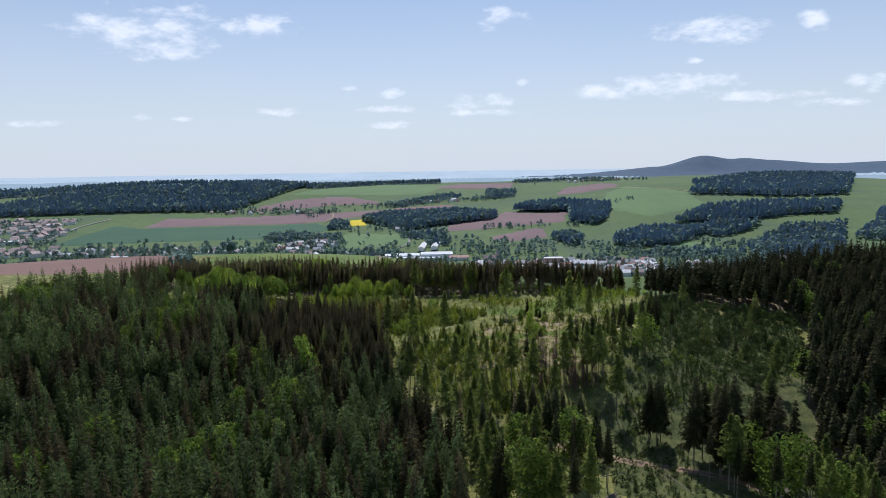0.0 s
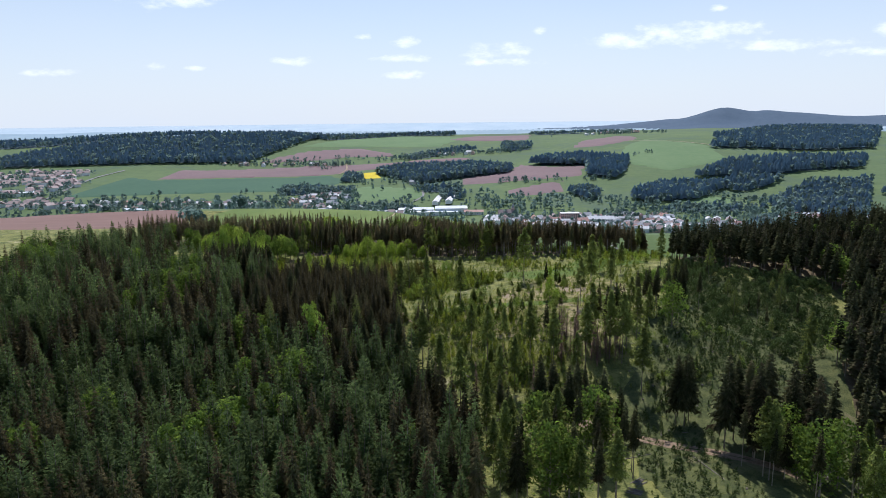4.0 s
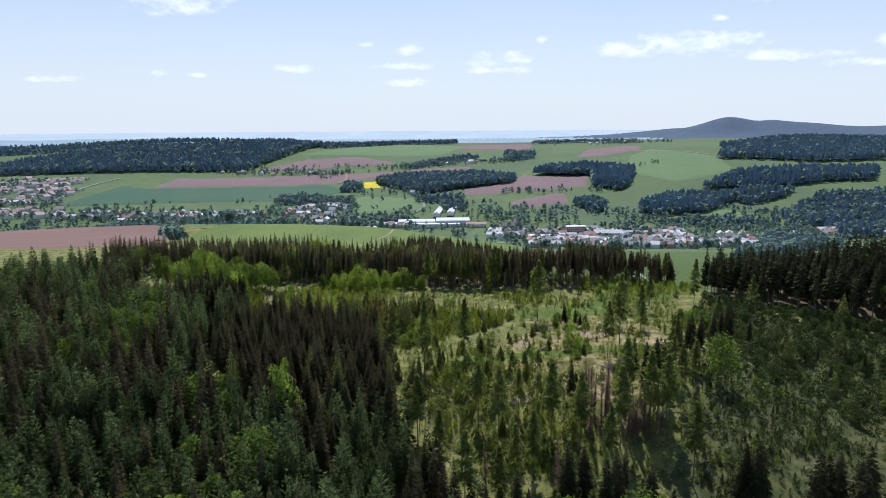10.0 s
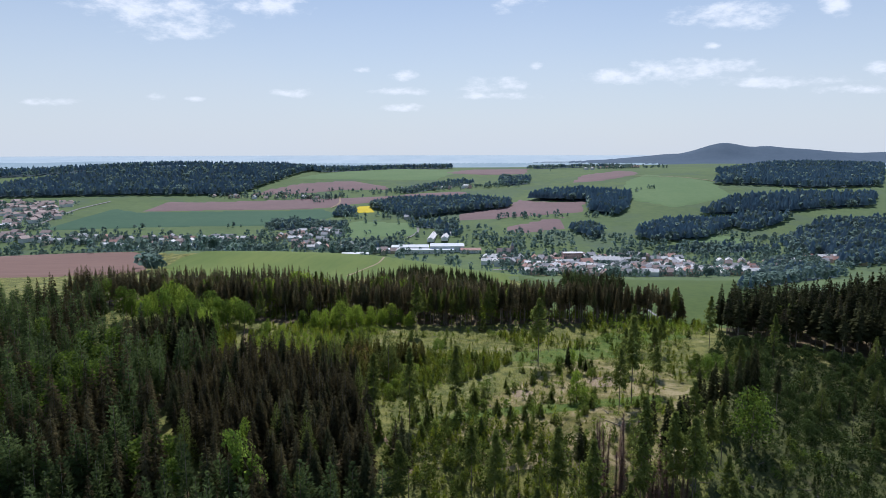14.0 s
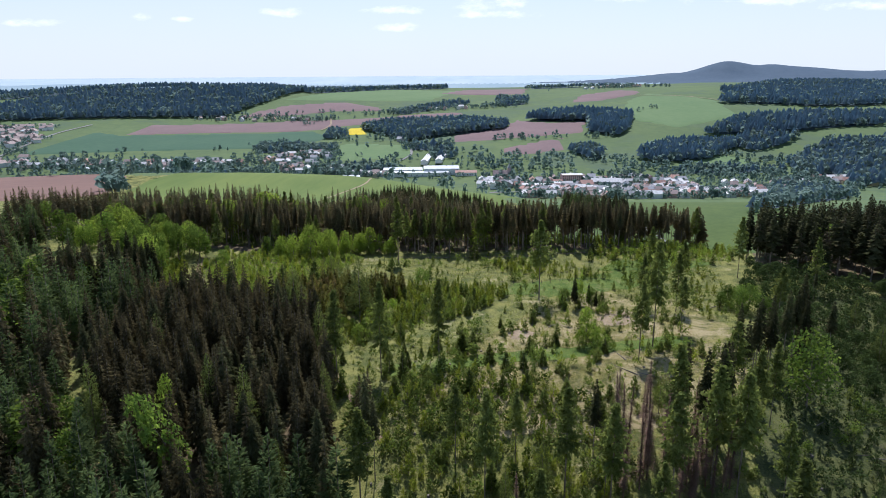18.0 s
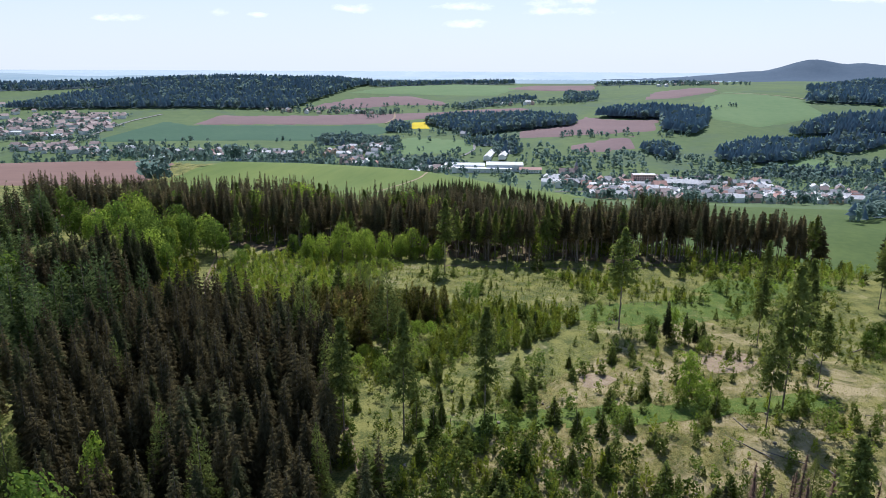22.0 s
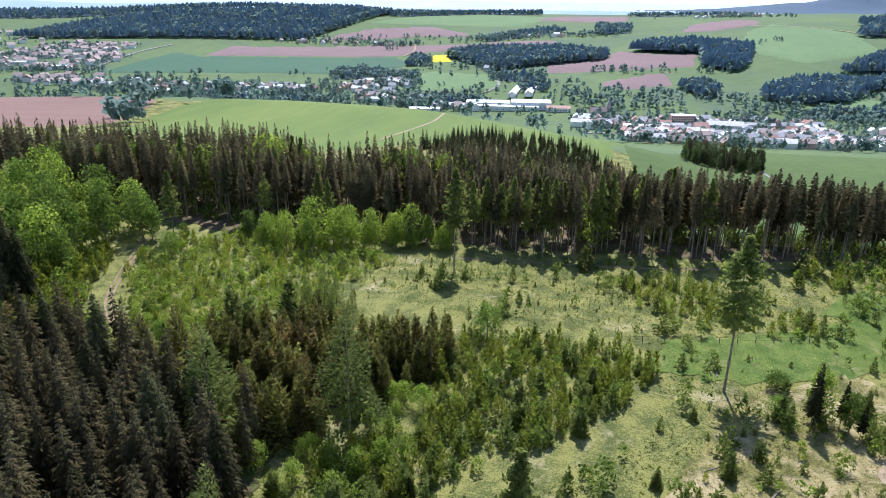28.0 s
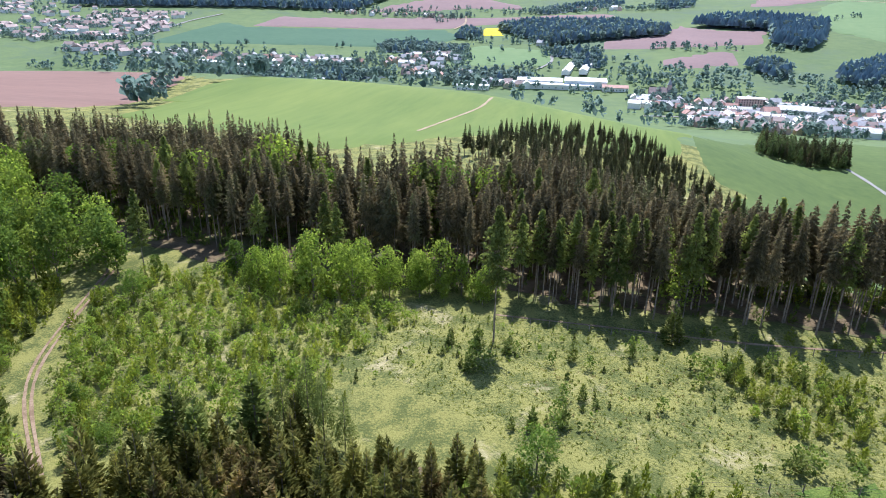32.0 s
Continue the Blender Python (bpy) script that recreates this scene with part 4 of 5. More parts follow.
mixed_growth([(-6, 246), (6, 272), (24, 294), (40, 304), (66, 300), (70, 262), (56, 244), (24, 236)], 2.7, 1.0, 3.8, (0.12, 0.36, 0.32), gaps=0.75, scale=0.13)

fill = [([(-42, 296), (-28, 276), (-23, 254), (-16, 238), (2, 236), (14, 250), (6, 268), (2, 282), (-10, 285), (-24, 282)], 2.5, SHRUB_GREEN, 0.9, "green shrubs and young growth along the spruces"),
        ([(-104, 335), (-89, 352), (-85, 340), (-83, 330), (-78, 322), (-70, 316), (-62, 306), (-78, 300), (-100, 312)], 2.0, SHRUB_GREEN, 1.1, "shrubs and young growth beside the track"),
        # SHADE_GREEN entries carry their shade in the leaf colour
        ([(58, 204), (112, 236), (96, 268), (80, 284), (66, 262), (70, 240), (60, 226)], 1.9, SHADE_GREEN, 1.0, "green shrubs on a slope, coloured as shaded"),
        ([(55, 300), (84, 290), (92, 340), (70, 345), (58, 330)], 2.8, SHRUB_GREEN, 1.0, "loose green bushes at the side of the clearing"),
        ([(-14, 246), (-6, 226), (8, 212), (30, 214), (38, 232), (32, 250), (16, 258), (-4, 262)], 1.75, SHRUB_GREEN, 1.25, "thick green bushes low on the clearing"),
        ([(66, 200), (84, 206), (112, 232), (126, 250), (112, 258), (92, 242), (72, 226)], 2.5, SHADE_GREEN, 0.9, "brush on a grass slope, coloured dark as shaded"),
        ([(26, 374), (60, 372), (104, 382), (104, 398), (60, 392), (36, 396)], 2.2, SHRUB_GREEN, 1.5, "green undergrowth below a thin belt of spruces"),
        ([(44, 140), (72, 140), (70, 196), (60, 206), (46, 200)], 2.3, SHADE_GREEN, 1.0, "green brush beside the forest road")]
for poly, gap, mat, tall, label in fill:
    spots = sow(poly, gap)
    feather, spots = take(spots, 0.4)
    thicket("shrub_growth", SHRUB, spots, high(len(spots), 0.7, 1.0) * tall * rng.choice((1.0, 1.4, 2.2, 3.4), len(spots)), mat, label, 0, 1.0, category="shrubs")
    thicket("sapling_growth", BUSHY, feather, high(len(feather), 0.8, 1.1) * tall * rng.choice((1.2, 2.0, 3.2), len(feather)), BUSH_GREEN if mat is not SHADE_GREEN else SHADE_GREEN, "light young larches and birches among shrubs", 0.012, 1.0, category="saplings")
for x, y, z in sow([(-42, 294), (-28, 278), (-23, 254), (-14, 240), (-2, 262), (-2, 282), (-14, 288), (-26, 286)], 6.0, 0.7)[:30]:
    clearing_spruces.set(x, y, high(1, 2.5, 6)[0], None, 1.2)
for x, y, z in sow([(-96, 318), (-72, 312), (-60, 304), (-76, 296), (-94, 300)], 3.0, 0.6)[:75]:
    young_spruces.set(x, y, high(1, 4, 8.5)[0])

# mixed woods to one side and under the start of the flight
MIXED = [(-92, 318), (-78, 304), (-84, 262), (-66, 232), (-100, 222), (-165, 245), (-205, 300), (-225, 360), (-165, 398), (-140, 330)]
NEARBY = [(-190, 288), (-165, 245), (-66, 232), (-28, 222), (-18, 226), (-8, 214), (4, 200), (6, 150), (-25, 136), (-100, 134), (-150, 165)]
for poly, gap in ((MIXED, 4.9), (NEARBY, 4.7)):
    spots = sow(poly, gap, 0.5)
    kind = np.array([noise.noise((x * 0.06, y * 0.06, 7.0)) for x, y, z in spots]) + rng.normal(0, 0.22, len(spots))
    leafy = np.array([noise.noise((x * 0.022, y * 0.03, 3.0)) for x, y, z in spots]) + rng.normal(0, 0.12, len(spots)) > (0.30 if poly is MIXED else 0.46)
    a, b, c = spots[(kind > 0.14) & ~leafy], spots[(kind <= 0.14) & ~leafy], spots[leafy]
    thicket("spruce_forest", DARK_CONE, a, high(len(a), 13, 21), DENSE_BROWN, "dark brownish spruces scattered through a mixed wood", 0.009, 0.9)
    thicket("larch_forest", LARCH_CONE, b, high(len(b), 13, 20), LARCH_GREEN, "larch wood with soft green crowns on the slope", 0.010, 1.0)
    thicket("broadleaf_forest", BROAD_LOW, c, high(len(c), 9, 15), BROAD_GREEN, "fresh broadleaf crowns among conifers", 0.014, 1.0)
broads.set(-49, 204, 19, 2, 1.05), broads.set(-101, 189, 17, 0, 1.1), broads.set(-12, 177.5, 10.5, 1, 1.0), broads.set(25, 182, 13.5, 1, 0.9)
fresh.set(-50, 236.5, 16, 1, 0.5, label="slim light green tree among dark spruces")
broads.set(-42.5, 228.5, 23, 1, 0.55, 40, (0, -23), label="pale leafy tree leaning on a bare trunk")
# spruce groups and larches round the lower clearing
for x, y, h in ((23, 198, 22), (27, 201, 19), (33, 196, 21), (36, 200, 18), (40, 193, 20.5), (30, 191, 22), (37, 189, 19), (44, 190, 16), (62, 198, 21), (64, 196.5, 22.4), (66, 199, 20), (63.5, 201, 18),
                (71, 185, 27), (75, 189, 24), (79, 184.5, 25), (84, 190, 26), (88, 184, 23), (92, 192, 25), (97.5, 195, 27), (101, 188, 25), (82, 197, 20), (76, 178, 26), (90, 176, 27), (104, 180, 26)):
    spruces.set(x, y, h, rng.choice((0, 2, 2)), width=rng.uniform(0.95, 1.25))
for poly, n in (([(8, 190), (20, 196), (36, 184), (44, 172), (36, 150), (12, 150)], 34), ([(84, 198), (104, 202), (122, 190), (112, 150), (76, 150), (70, 174)], 40)):
    for x, y, z in sow(poly, 5.8, 0.7)[:n]:
        kind = rng.uniform()
        (spruces if kind < 0.5 else larches if kind < 0.85 else broads).set(x, y, high(1, 14, 22)[0])
for x, y, h in ((9, 225, 21.5), (23, 226, 21.5), (30, 222, 22), (44.8, 236, 22), (53, 226, 24), (49.6, 229, 23), (40.6, 223, 23), (59.5, 223, 17.5), (55.5, 211, 22), (53.3, 237, 20.5), (55.5, 231, 21), (0, 199, 23), (-12, 221, 22), (-6, 208, 22),
                (61, 239, 19), (66, 243, 18), (12, 208, 19), (17, 214, 18), (36, 214, 19), (62, 252, 17), (4, 232, 17), (15, 233, 15), (124.5, 246.5, 20), (116, 232, 18), (110, 222, 19)):
    larches.set(x, y, h, None, rng.uniform(0.8, 1.0))
for x, y, h in ((8, 203, 17), (11, 194, 16), (7, 186, 18), (12, 178, 16), (8, 168, 17), (14, 186, 14), (13, 168, 15), (9, 158, 17)):
    larches.set(x, y, h, None, 1.0)
for x, y, h in ((19, 226, 12.4), (-27, 226, 12), (-35, 226, 12.5), (12, 219, 13), (45, 246, 11), (37, 245, 9), (33, 236, 12)):
    wide_larches.set(x, y, h, None, 0.6)
for x, y, h in ((50, 236, 21), (52.8, 236.5, 22), (55, 240, 20), (-12, 231, 20), (-10.5, 229.5, 17), (29, 232, 18), (30, 226, 15.6), (48, 241, 19), (57, 243, 18)):
    spruces.set(x, y, h, rng.choice((0, 1)), 0.95)
for x, y, h in ((69, 259, 17), (71, 262, 18), (73, 260, 16.5), (67, 263, 16), (75, 265, 17.5), (65, 254, 16.5), (88.7, 278.5, 20), (84, 272, 17), (80, 268, 18), (92, 284, 17), (95, 276, 16)):
    spruces.set(x, y, h, rng.choice((0, 1, 1)), 1.1)
slope = sow([(84, 286), (92, 320), (104, 346), (118, 340), (136, 330), (166, 312), (150, 272), (128, 248), (112, 250), (96, 268)], 3.0)
big, slope = take(slope, 0.22)
# the slope's shade is in the leaf colour of both
thicket("shrub_growth", SHRUB_BIG, slope, high(len(slope), 1.5, 4.8), SHADE_GREEN, "green shrubs covering a slope, coloured dark as shaded", 0, 1.1, category="shrubs")
thicket("broadleaf_growth", BROAD_LOW, big, high(len(big), 3, 6.5), SHADE_GREEN, "round leafy bushes on a slope, coloured dark as shaded", 0.01, 1.2, category="shrubs")
for x, y, h in ((84, 300, 7), (87, 303, 8), (82, 306, 6.5), (90, 299, 6), (86, 308, 6), (79, 303, 5)):
    broads.set(x, y, h, None, 1.35)
for x, y, z in sow([(100, 286), (108, 325), (120, 334), (150, 318), (150, 290), (124, 262)], 15.0, 0.6)[:16]:
    (wide_larches if rng.uniform() < 0.6 else spruces).set(x, y, high(1, 8, 15)[0], 1, 0.75)
for x, y, z in sow([(-116, 312), (-94, 303), (-84, 312), (-88, 324), (-98, 332), (-114, 334)], 3.9, 0.6)[:58]:
    spruces.set(x, y, high(1, 13, 19)[0], 2, 0.9)
WEST = [(106, 350), (118, 341), (136, 332), (164, 316), (166, 296), (150, 268), (134, 246), (126, 222), (122, 196), (112, 176), (118, 150), (150, 160), (190, 235), (240, 300), (300, 380), (320, 450), (200, 440), (140, 405), (116, 372)]
spots = sow(WEST, 4.8)
a, b = take(spots, 0.94)
thicket("spruce_forest", SPRUCE_LOW, a, high(len(a), 16, 22), SPRUCE_GREEN, "dark spruce wood on a shaded hillside", 0.011, 1.2)
thicket("broadleaf_forest", BROAD_LOW, b, high(len(b), 10, 15), BROAD_GREEN, "broadleaf trees in a dark spruce wood", 0.014, 1.0)
copse = sow([(100, 700), (160, 716), (172, 760), (118, 776)], 5.4)
copse, mingled = take(copse, 0.55)
thicket("spruce_copse", DARK_CONE, copse, high(len(copse), 14, 19), SPRUCE_GREEN, "dark spruce copse standing in the sloping meadow", 0.008, 1.1)
thicket("larch_copse", LARCH_CONE, mingled, high(len(mingled), 12, 17), LARCH_GREEN, "green larches mingled in a dark copse", 0.008, 1.15)
behind = sow([(-45, 470), (-30, 520), (0, 590), (25, 612), (45, 570), (58, 525), (46, 440), (38, 394), (16, 416), (-12, 440)], 4.6)
thicket("spruce_forest", SPRUCE_LOW, behind, high(len(behind), 13, 16.5) * np.where(behind[:, 1] > 450, 0.66, 1.0), SPRUCE_GREEN, "spruce wood below the brow of the hill", 0.011, 1.05)

# single trees on the clearing
larches.set(29.3, 312.2, 24.2, 1, 1.05, label="lone tall larch with a long bare trunk on the clearing")
larches.set(-15, 350.5, 22.3, 1, 0.9, label="single larch before the dark stand")
for x, y, h in ((0.5, 266, 20), (-12, 258, 22), (-21.5, 257, 21), (46.5, 267, 19.5), (52, 275, 27), (97.3, 335.5, 20.5), (3, 364, 18), (57.6, 305, 16), (67, 330, 18), (116.7, 325, 18)):
    larches.set(x, y, h, None, 0.85)
for x, y, h in ((66, 301, 17), (62, 285, 15), (92, 296, 16), (76, 326, 15)):
    larches.set(x, y, h)
for x, y, h in ((84, 268, 15), (88, 275, 16), (38.2, 304, 10.5), (42.5, 305.5, 7.5), (44, 303, 6)):
    spruces.set(x, y, h, 2, 0.8)
broads.set(76, 249, 16.5, 0, 1.0, label="spreading tree with yellowish fresh leaves")
fresh.set(36, 275.5, 10, 1, 0.85), fresh.set(38.5, 274, 5.5, 2), fresh.set(34, 273.5, 4.5, 2)
for x, y, h in ((12, 357, 6.5), (-0.3, 275.3, 4.0), (-1.8, 270, 2.4), (5.8, 271, 6.5), (8.5, 273.2, 5.5), (12, 264.6, 5.2), (16.4, 289.5, 2.6), (25.5, 293.5, 3), (35.2, 306.2, 4.4), (21.8, 270.5, 4.8), (15.4, 260.8, 4.7), (19.4, 261.6, 4.6), (23.9, 263.3, 4.4),
                (29, 275.8, 3), (39.6, 271, 4.2), (0, 300.6, 5.5), (25, 292, 4), (16.2, 289, 2.8), (47, 308.8, 4.5), (23.3, 304, 2.4), (-2, 257, 3.4), (7.1, 251, 6), (14, 251.8, 4.6), (19.1, 252.2, 5.1), (27.3, 259.8, 2.8), (5.9, 270.5, 5.4), (0, 273, 4.6),
                (28.6, 275.5, 4.2), (25.6, 294, 3.2), (32.2, 243.7, 7.2), (-14.4, 242, 10.5), (10, 307, 5.2), (8, 298, 5), (-38, 318, 11), (-47, 316, 10), (-43, 314, 9), (10.4, 228, 5.6), (3, 246, 5), (22, 247, 4.5), (27, 250, 5)):
    clearing_spruces.set(x, y, h, None, 1.3)
for p in (clearing_spruces, stand_spruces, spruces, young_spruces, larches, broads, fresh, wide_larches):
    p.finish()
scatter = sow([(-10, 228), (20, 215), (55, 200), (110, 235), (98, 262), (75, 270), (60, 300), (70, 345), (40, 352), (10, 352), (-30, 350), (-8, 325), (22, 322), (18, 300), (0, 282)], 1.75, 0.7)
clump = np.array([noise.noise((x * 0.09, y * 0.09, 0.0)) + 0.5 * noise.noise((x * 0.3, y * 0.3, 4.0)) for x, y, z in scatter])
scatter = scatter[clump > rng.uniform(-0.05, 0.6, len(scatter))]
a, b = take(scatter, 0.7)
thicket("shrub_growth", SHRUB, a, high(len(a), 0.5, 0.9) * rng.choice((0.8, 1.1, 1.8, 2.8, 4.2), len(a)), SHRUB_GREEN, "small green shrubs scattered over dry grass", 0, 1.0, category="shrubs")
thicket("sapling_growth", SAPLING, b, high(len(b), 0.6, 0.9) * rng.choice((1.4, 2.4, 4.2), len(b)), SAPLING_GREEN, "small spruce saplings scattered over dry grass", 0, 1.0, category="saplings")


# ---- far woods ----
def far_cone(radius):
    """A distant conifer: two ragged skirts and a tip."""
    pieces = []
    for low, top, r in ((0.30, 0.72, 1.3), (0.52, 1.0, 0.85)):
        a = np.arange(7) * 2 * np.pi / 7 + rng.uniform(0, 1)
        k = radius * r * rng.uniform(0.7, 1.15, 7)
        v = np.concatenate([np.stack([k * np.cos(a), k * np.sin(a), low + rng.uniform(-0.05, 0.05, 7)], -1), [(0, 0, top)]])
        pieces.append((v, np.array([(i, (i + 1) % 7, 7) for i in range(7)])))
    return join(pieces)


FAR_CONE = [far_cone(0.21), far_cone(0.18), far_cone(0.24)]
FAR_CROWN = [broad_shape(r, 0.06, 6, 20, 0.20) for r in (0.42, 0.38, 0.46)]
WOODS = [  # outline, spacing, share of conifers, heights
    ([(758, 1462), (937, 1563), (684, 1149), (610, 1129), (661, 1291)], 11, 0.6, 15, 22),
    ([(558, 1640), (683, 1770), (900, 1840), (1106, 1875), (993, 1700), (760, 1647)], 12, 0.85, 18, 26),
    ([(-223, 1877), (-97, 1616), (-13, 1665), (128, 1727), (146, 1789), (55, 1897), (-150, 1955)], 9, 0.6, 16, 24),
    ([(200, 1855), (295, 1813), (340, 1804), (316, 1649), (365, 1598), (411, 1692), (457, 1846), (345, 1938), (243, 1925)], 9, 0.85, 20, 28),
    ([(-293, 1711), (-241, 1716), (-254, 1826), (-299, 1862)], 9, 0.5, 14, 20),
    ([(-1447, 1990), (-653, 2108), (-644, 2158), (-517, 2684), (-700, 2769), (-926, 2520), (-1267, 2428), (-1407, 2264)], 14, 0.7, 20, 28),
    ([(732, 2020), (860, 2200), (1000, 2390), (1300, 2480), (1500, 2560), (1260, 2100), (1000, 2000)], 14, 0.8, 20, 28),
    ([(352, 1375), (372, 1335), (480, 1380), (540, 1470), (630, 1590), (540, 1570), (450, 1520), (370, 1430)], 9, 0.8, 16, 24),
    ([(230, 1452), (268, 1355), (303, 1426), (274, 1490)], 9, 0.5, 14, 20),
    ([(-406, 1534), (-227, 1513), (-240, 1592), (-424, 1637)], 11, 0.1, 12, 18),
    ([(-220, 1260), (-94, 1294), (-100, 1330), (-199, 1343)], 10, 0.1, 12, 18),
    ([(-620, 1240), (-400, 1230), (-300, 1300), (-519, 1349)], 12, 0.1, 12, 18),
    ([(266, 715), (320, 753), (540, 1000), (535, 1169), (460, 1100), (380, 900)], 12, 0.2, 12, 18),
    ([(-624, 2665), (-236, 2950), (-7, 3000), (-7, 2914), (-220, 2880), (-486, 2597)], 14, 0.5, 14, 22),
    ([(-183, 2149), (-89, 2243), (32, 2360), (65, 2274), (-131, 2100)], 14, 0.4, 12, 20),
    ([(137, 2176), (238, 2211), (257, 2381), (163, 2457)], 14, 0.5, 12, 20),
    ([(300, 2840), (520, 2860), (700, 2760), (720, 2800), (520, 2920), (300, 2900)], 15, 0.4, 12, 20),
    ([(590, 1240), (700, 1300), (900, 1500), (800, 1560), (640, 1420)], 12, 0.5, 14, 22),
    ([(857, 2334), (1271, 2800), (2042, 3358), (1305, 2164), (972, 2079), (805, 2076)], 19, 0.7, 18, 26),
    ([(-2300, 2300), (-1500, 2450), (-1000, 2620), (-700, 2640), (-1100, 2750), (-2300, 2500)], 20, 0.7, 18, 26),
    ([(1000, 1540), (1180, 1560), (1350, 1700), (1250, 1800), (1080, 1680)], 13, 0.75, 18, 26),
    ([(560, 1560), (640, 1520), (760, 1600), (700, 1660)], 11, 0.6, 14, 22),
    ([(860, 1400), (1000, 1320), (1150, 1500), (1000, 1560)], 13, 0.5, 14, 22),
    ([(-700, 1250), (-420, 1200), (-400, 1230), (-620, 1290)], 13, 0.1, 10, 16),
    ([(330, 1250), (560, 1280), (620, 1330), (420, 1310)], 12, 0.2, 10, 17),
    ([(-30, 1390), (20, 1400), (10, 1560), (-90, 1560), (-95, 1500), (-40, 1490)], 12, 0.3, 10, 18),
]
valley = [(-900, 1240, -150, 1330, 190), (-850, 1330, -520, 1480, 120), (-430, 1300, -180, 1480, 110), (-140, 1300, -95, 1420, 30), (20, 1290, 330, 1400, 120), (320, 1200, 640, 1340, 130), (60, 1175, 330, 1235, 80), (90, 960, 440, 1010, 60),
          (-400, 1640, -60, 1700, 40), (420, 1100, 620, 1200, 70), (520, 1340, 760, 1480, 60), (-1300, 1500, -850, 1560, 90), (-240, 2100, 200, 2240, 90), (-700, 2060, -300, 2140, 70), (100, 1560, 330, 1620, 24), (560, 2560, 760, 2720, 60)]
for x0, y0, x1, y1, n in valley:
    n = int(n * 1.5)
    heart = np.column_stack([rng.uniform(x0, x1, n // 6 + 1), rng.uniform(y0, y1, n // 6 + 1)])
    p = heart[rng.integers(0, len(heart), n)] + rng.normal(0, 1, (n, 2)) * (17, 9)
    p = np.column_stack([p, ground(p[:, 0], p[:, 1])])
    thicket("valley_trees", FAR_CROWN, p, high(n, 5, 14), HAZED_BROAD, "scattered broadleaf trees along the valley", 0, 1.0, category="trees")
for poly, gap, share, lo, hi in WOODS:
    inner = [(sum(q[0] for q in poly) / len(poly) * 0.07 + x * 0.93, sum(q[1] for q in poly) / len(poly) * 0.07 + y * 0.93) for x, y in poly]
    # added sheet that darkens the gaps between the trees
    drape("wood_floor", inner, FAR_GAP_SHADE, "dark sheet standing for shade in a distant wood", "undergrowth", 1.8, 22, 14.0)
    cones, crowns = take(sow(poly, gap * 0.8, 0.5), share)
    thicket("conifer_wood", FAR_CONE, cones, high(len(cones), lo, hi), HAZED_SPRUCE, "distant dark conifer wood between fields", 0, 1.35)
    thicket("broadleaf_wood", FAR_CROWN, crowns, high(len(crowns), lo * 0.8, hi * 0.8), HAZED_BROAD, "distant broadleaf wood between fields", 0, 1.1)
HEDGES = [([(-900, 1505), (-600, 1560), (-330, 1600)], 8), ([(-240, 1560), (-60, 1565)], 6), ([(-380, 1990), (-460, 2130), (-700, 2090)], 12), ([(-260, 2160), (-380, 2210), (-560, 2170)], 9),
          ([(30, 1480), (140, 1410), (330, 1380)], 14), ([(540, 1492), (700, 1350), (800, 1250)], 16), ([(-300, 700), (-200, 720), (-60, 700), (30, 705)], 9), ([(-60, 1230), (60, 1255), (240, 1250), (330, 1260)], 12),
          ([(-238, 640), (-228, 600), (-214, 556), (-206, 530)], 6), ([(-330, 668), (-280, 664), (-236, 668), (-200, 676)], 8), ([(440, 1900), (520, 1960), (600, 1990)], 5), ([(90, 1585), (140, 1610), (180, 1600)], 6), ([(150, 1560), (190, 1590)], 4)]
for line, n in HEDGES:
    spots = []
    for (ax, ay), (bx, by) in zip(line, line[1:]):
        f = rng.uniform(0, 1, n)
        spots.append(np.stack([ax + (bx - ax) * f + rng.normal(0, 7, n), ay + (by - ay) * f + rng.normal(0, 7, n)], -1))
    p = np.concatenate(spots)
    p = np.column_stack([p, ground(p[:, 0], p[:, 1])])
    thicket("hedge_trees", FAR_CROWN, p, high(len(p), 6, 13), HAZED_BROAD, "row of trees along a field edge", 0, 1.0, category="trees")


# ---- the town ----
def box(x0, y0, z0, x1, y1, z1):
    v = np.array([(x, y, z) for z in (z0, z1) for y in (y0, y1) for x in (x0, x1)], float)
    t = np.array([(0, 2, 1), (1, 2, 3), (4, 5, 6), (5, 7, 6), (0, 1, 4), (1, 5, 4), (2, 6, 3), (3, 6, 7), (0, 4, 2), (2, 4, 6), (1, 3, 5), (3, 7, 5)])
    return v, t


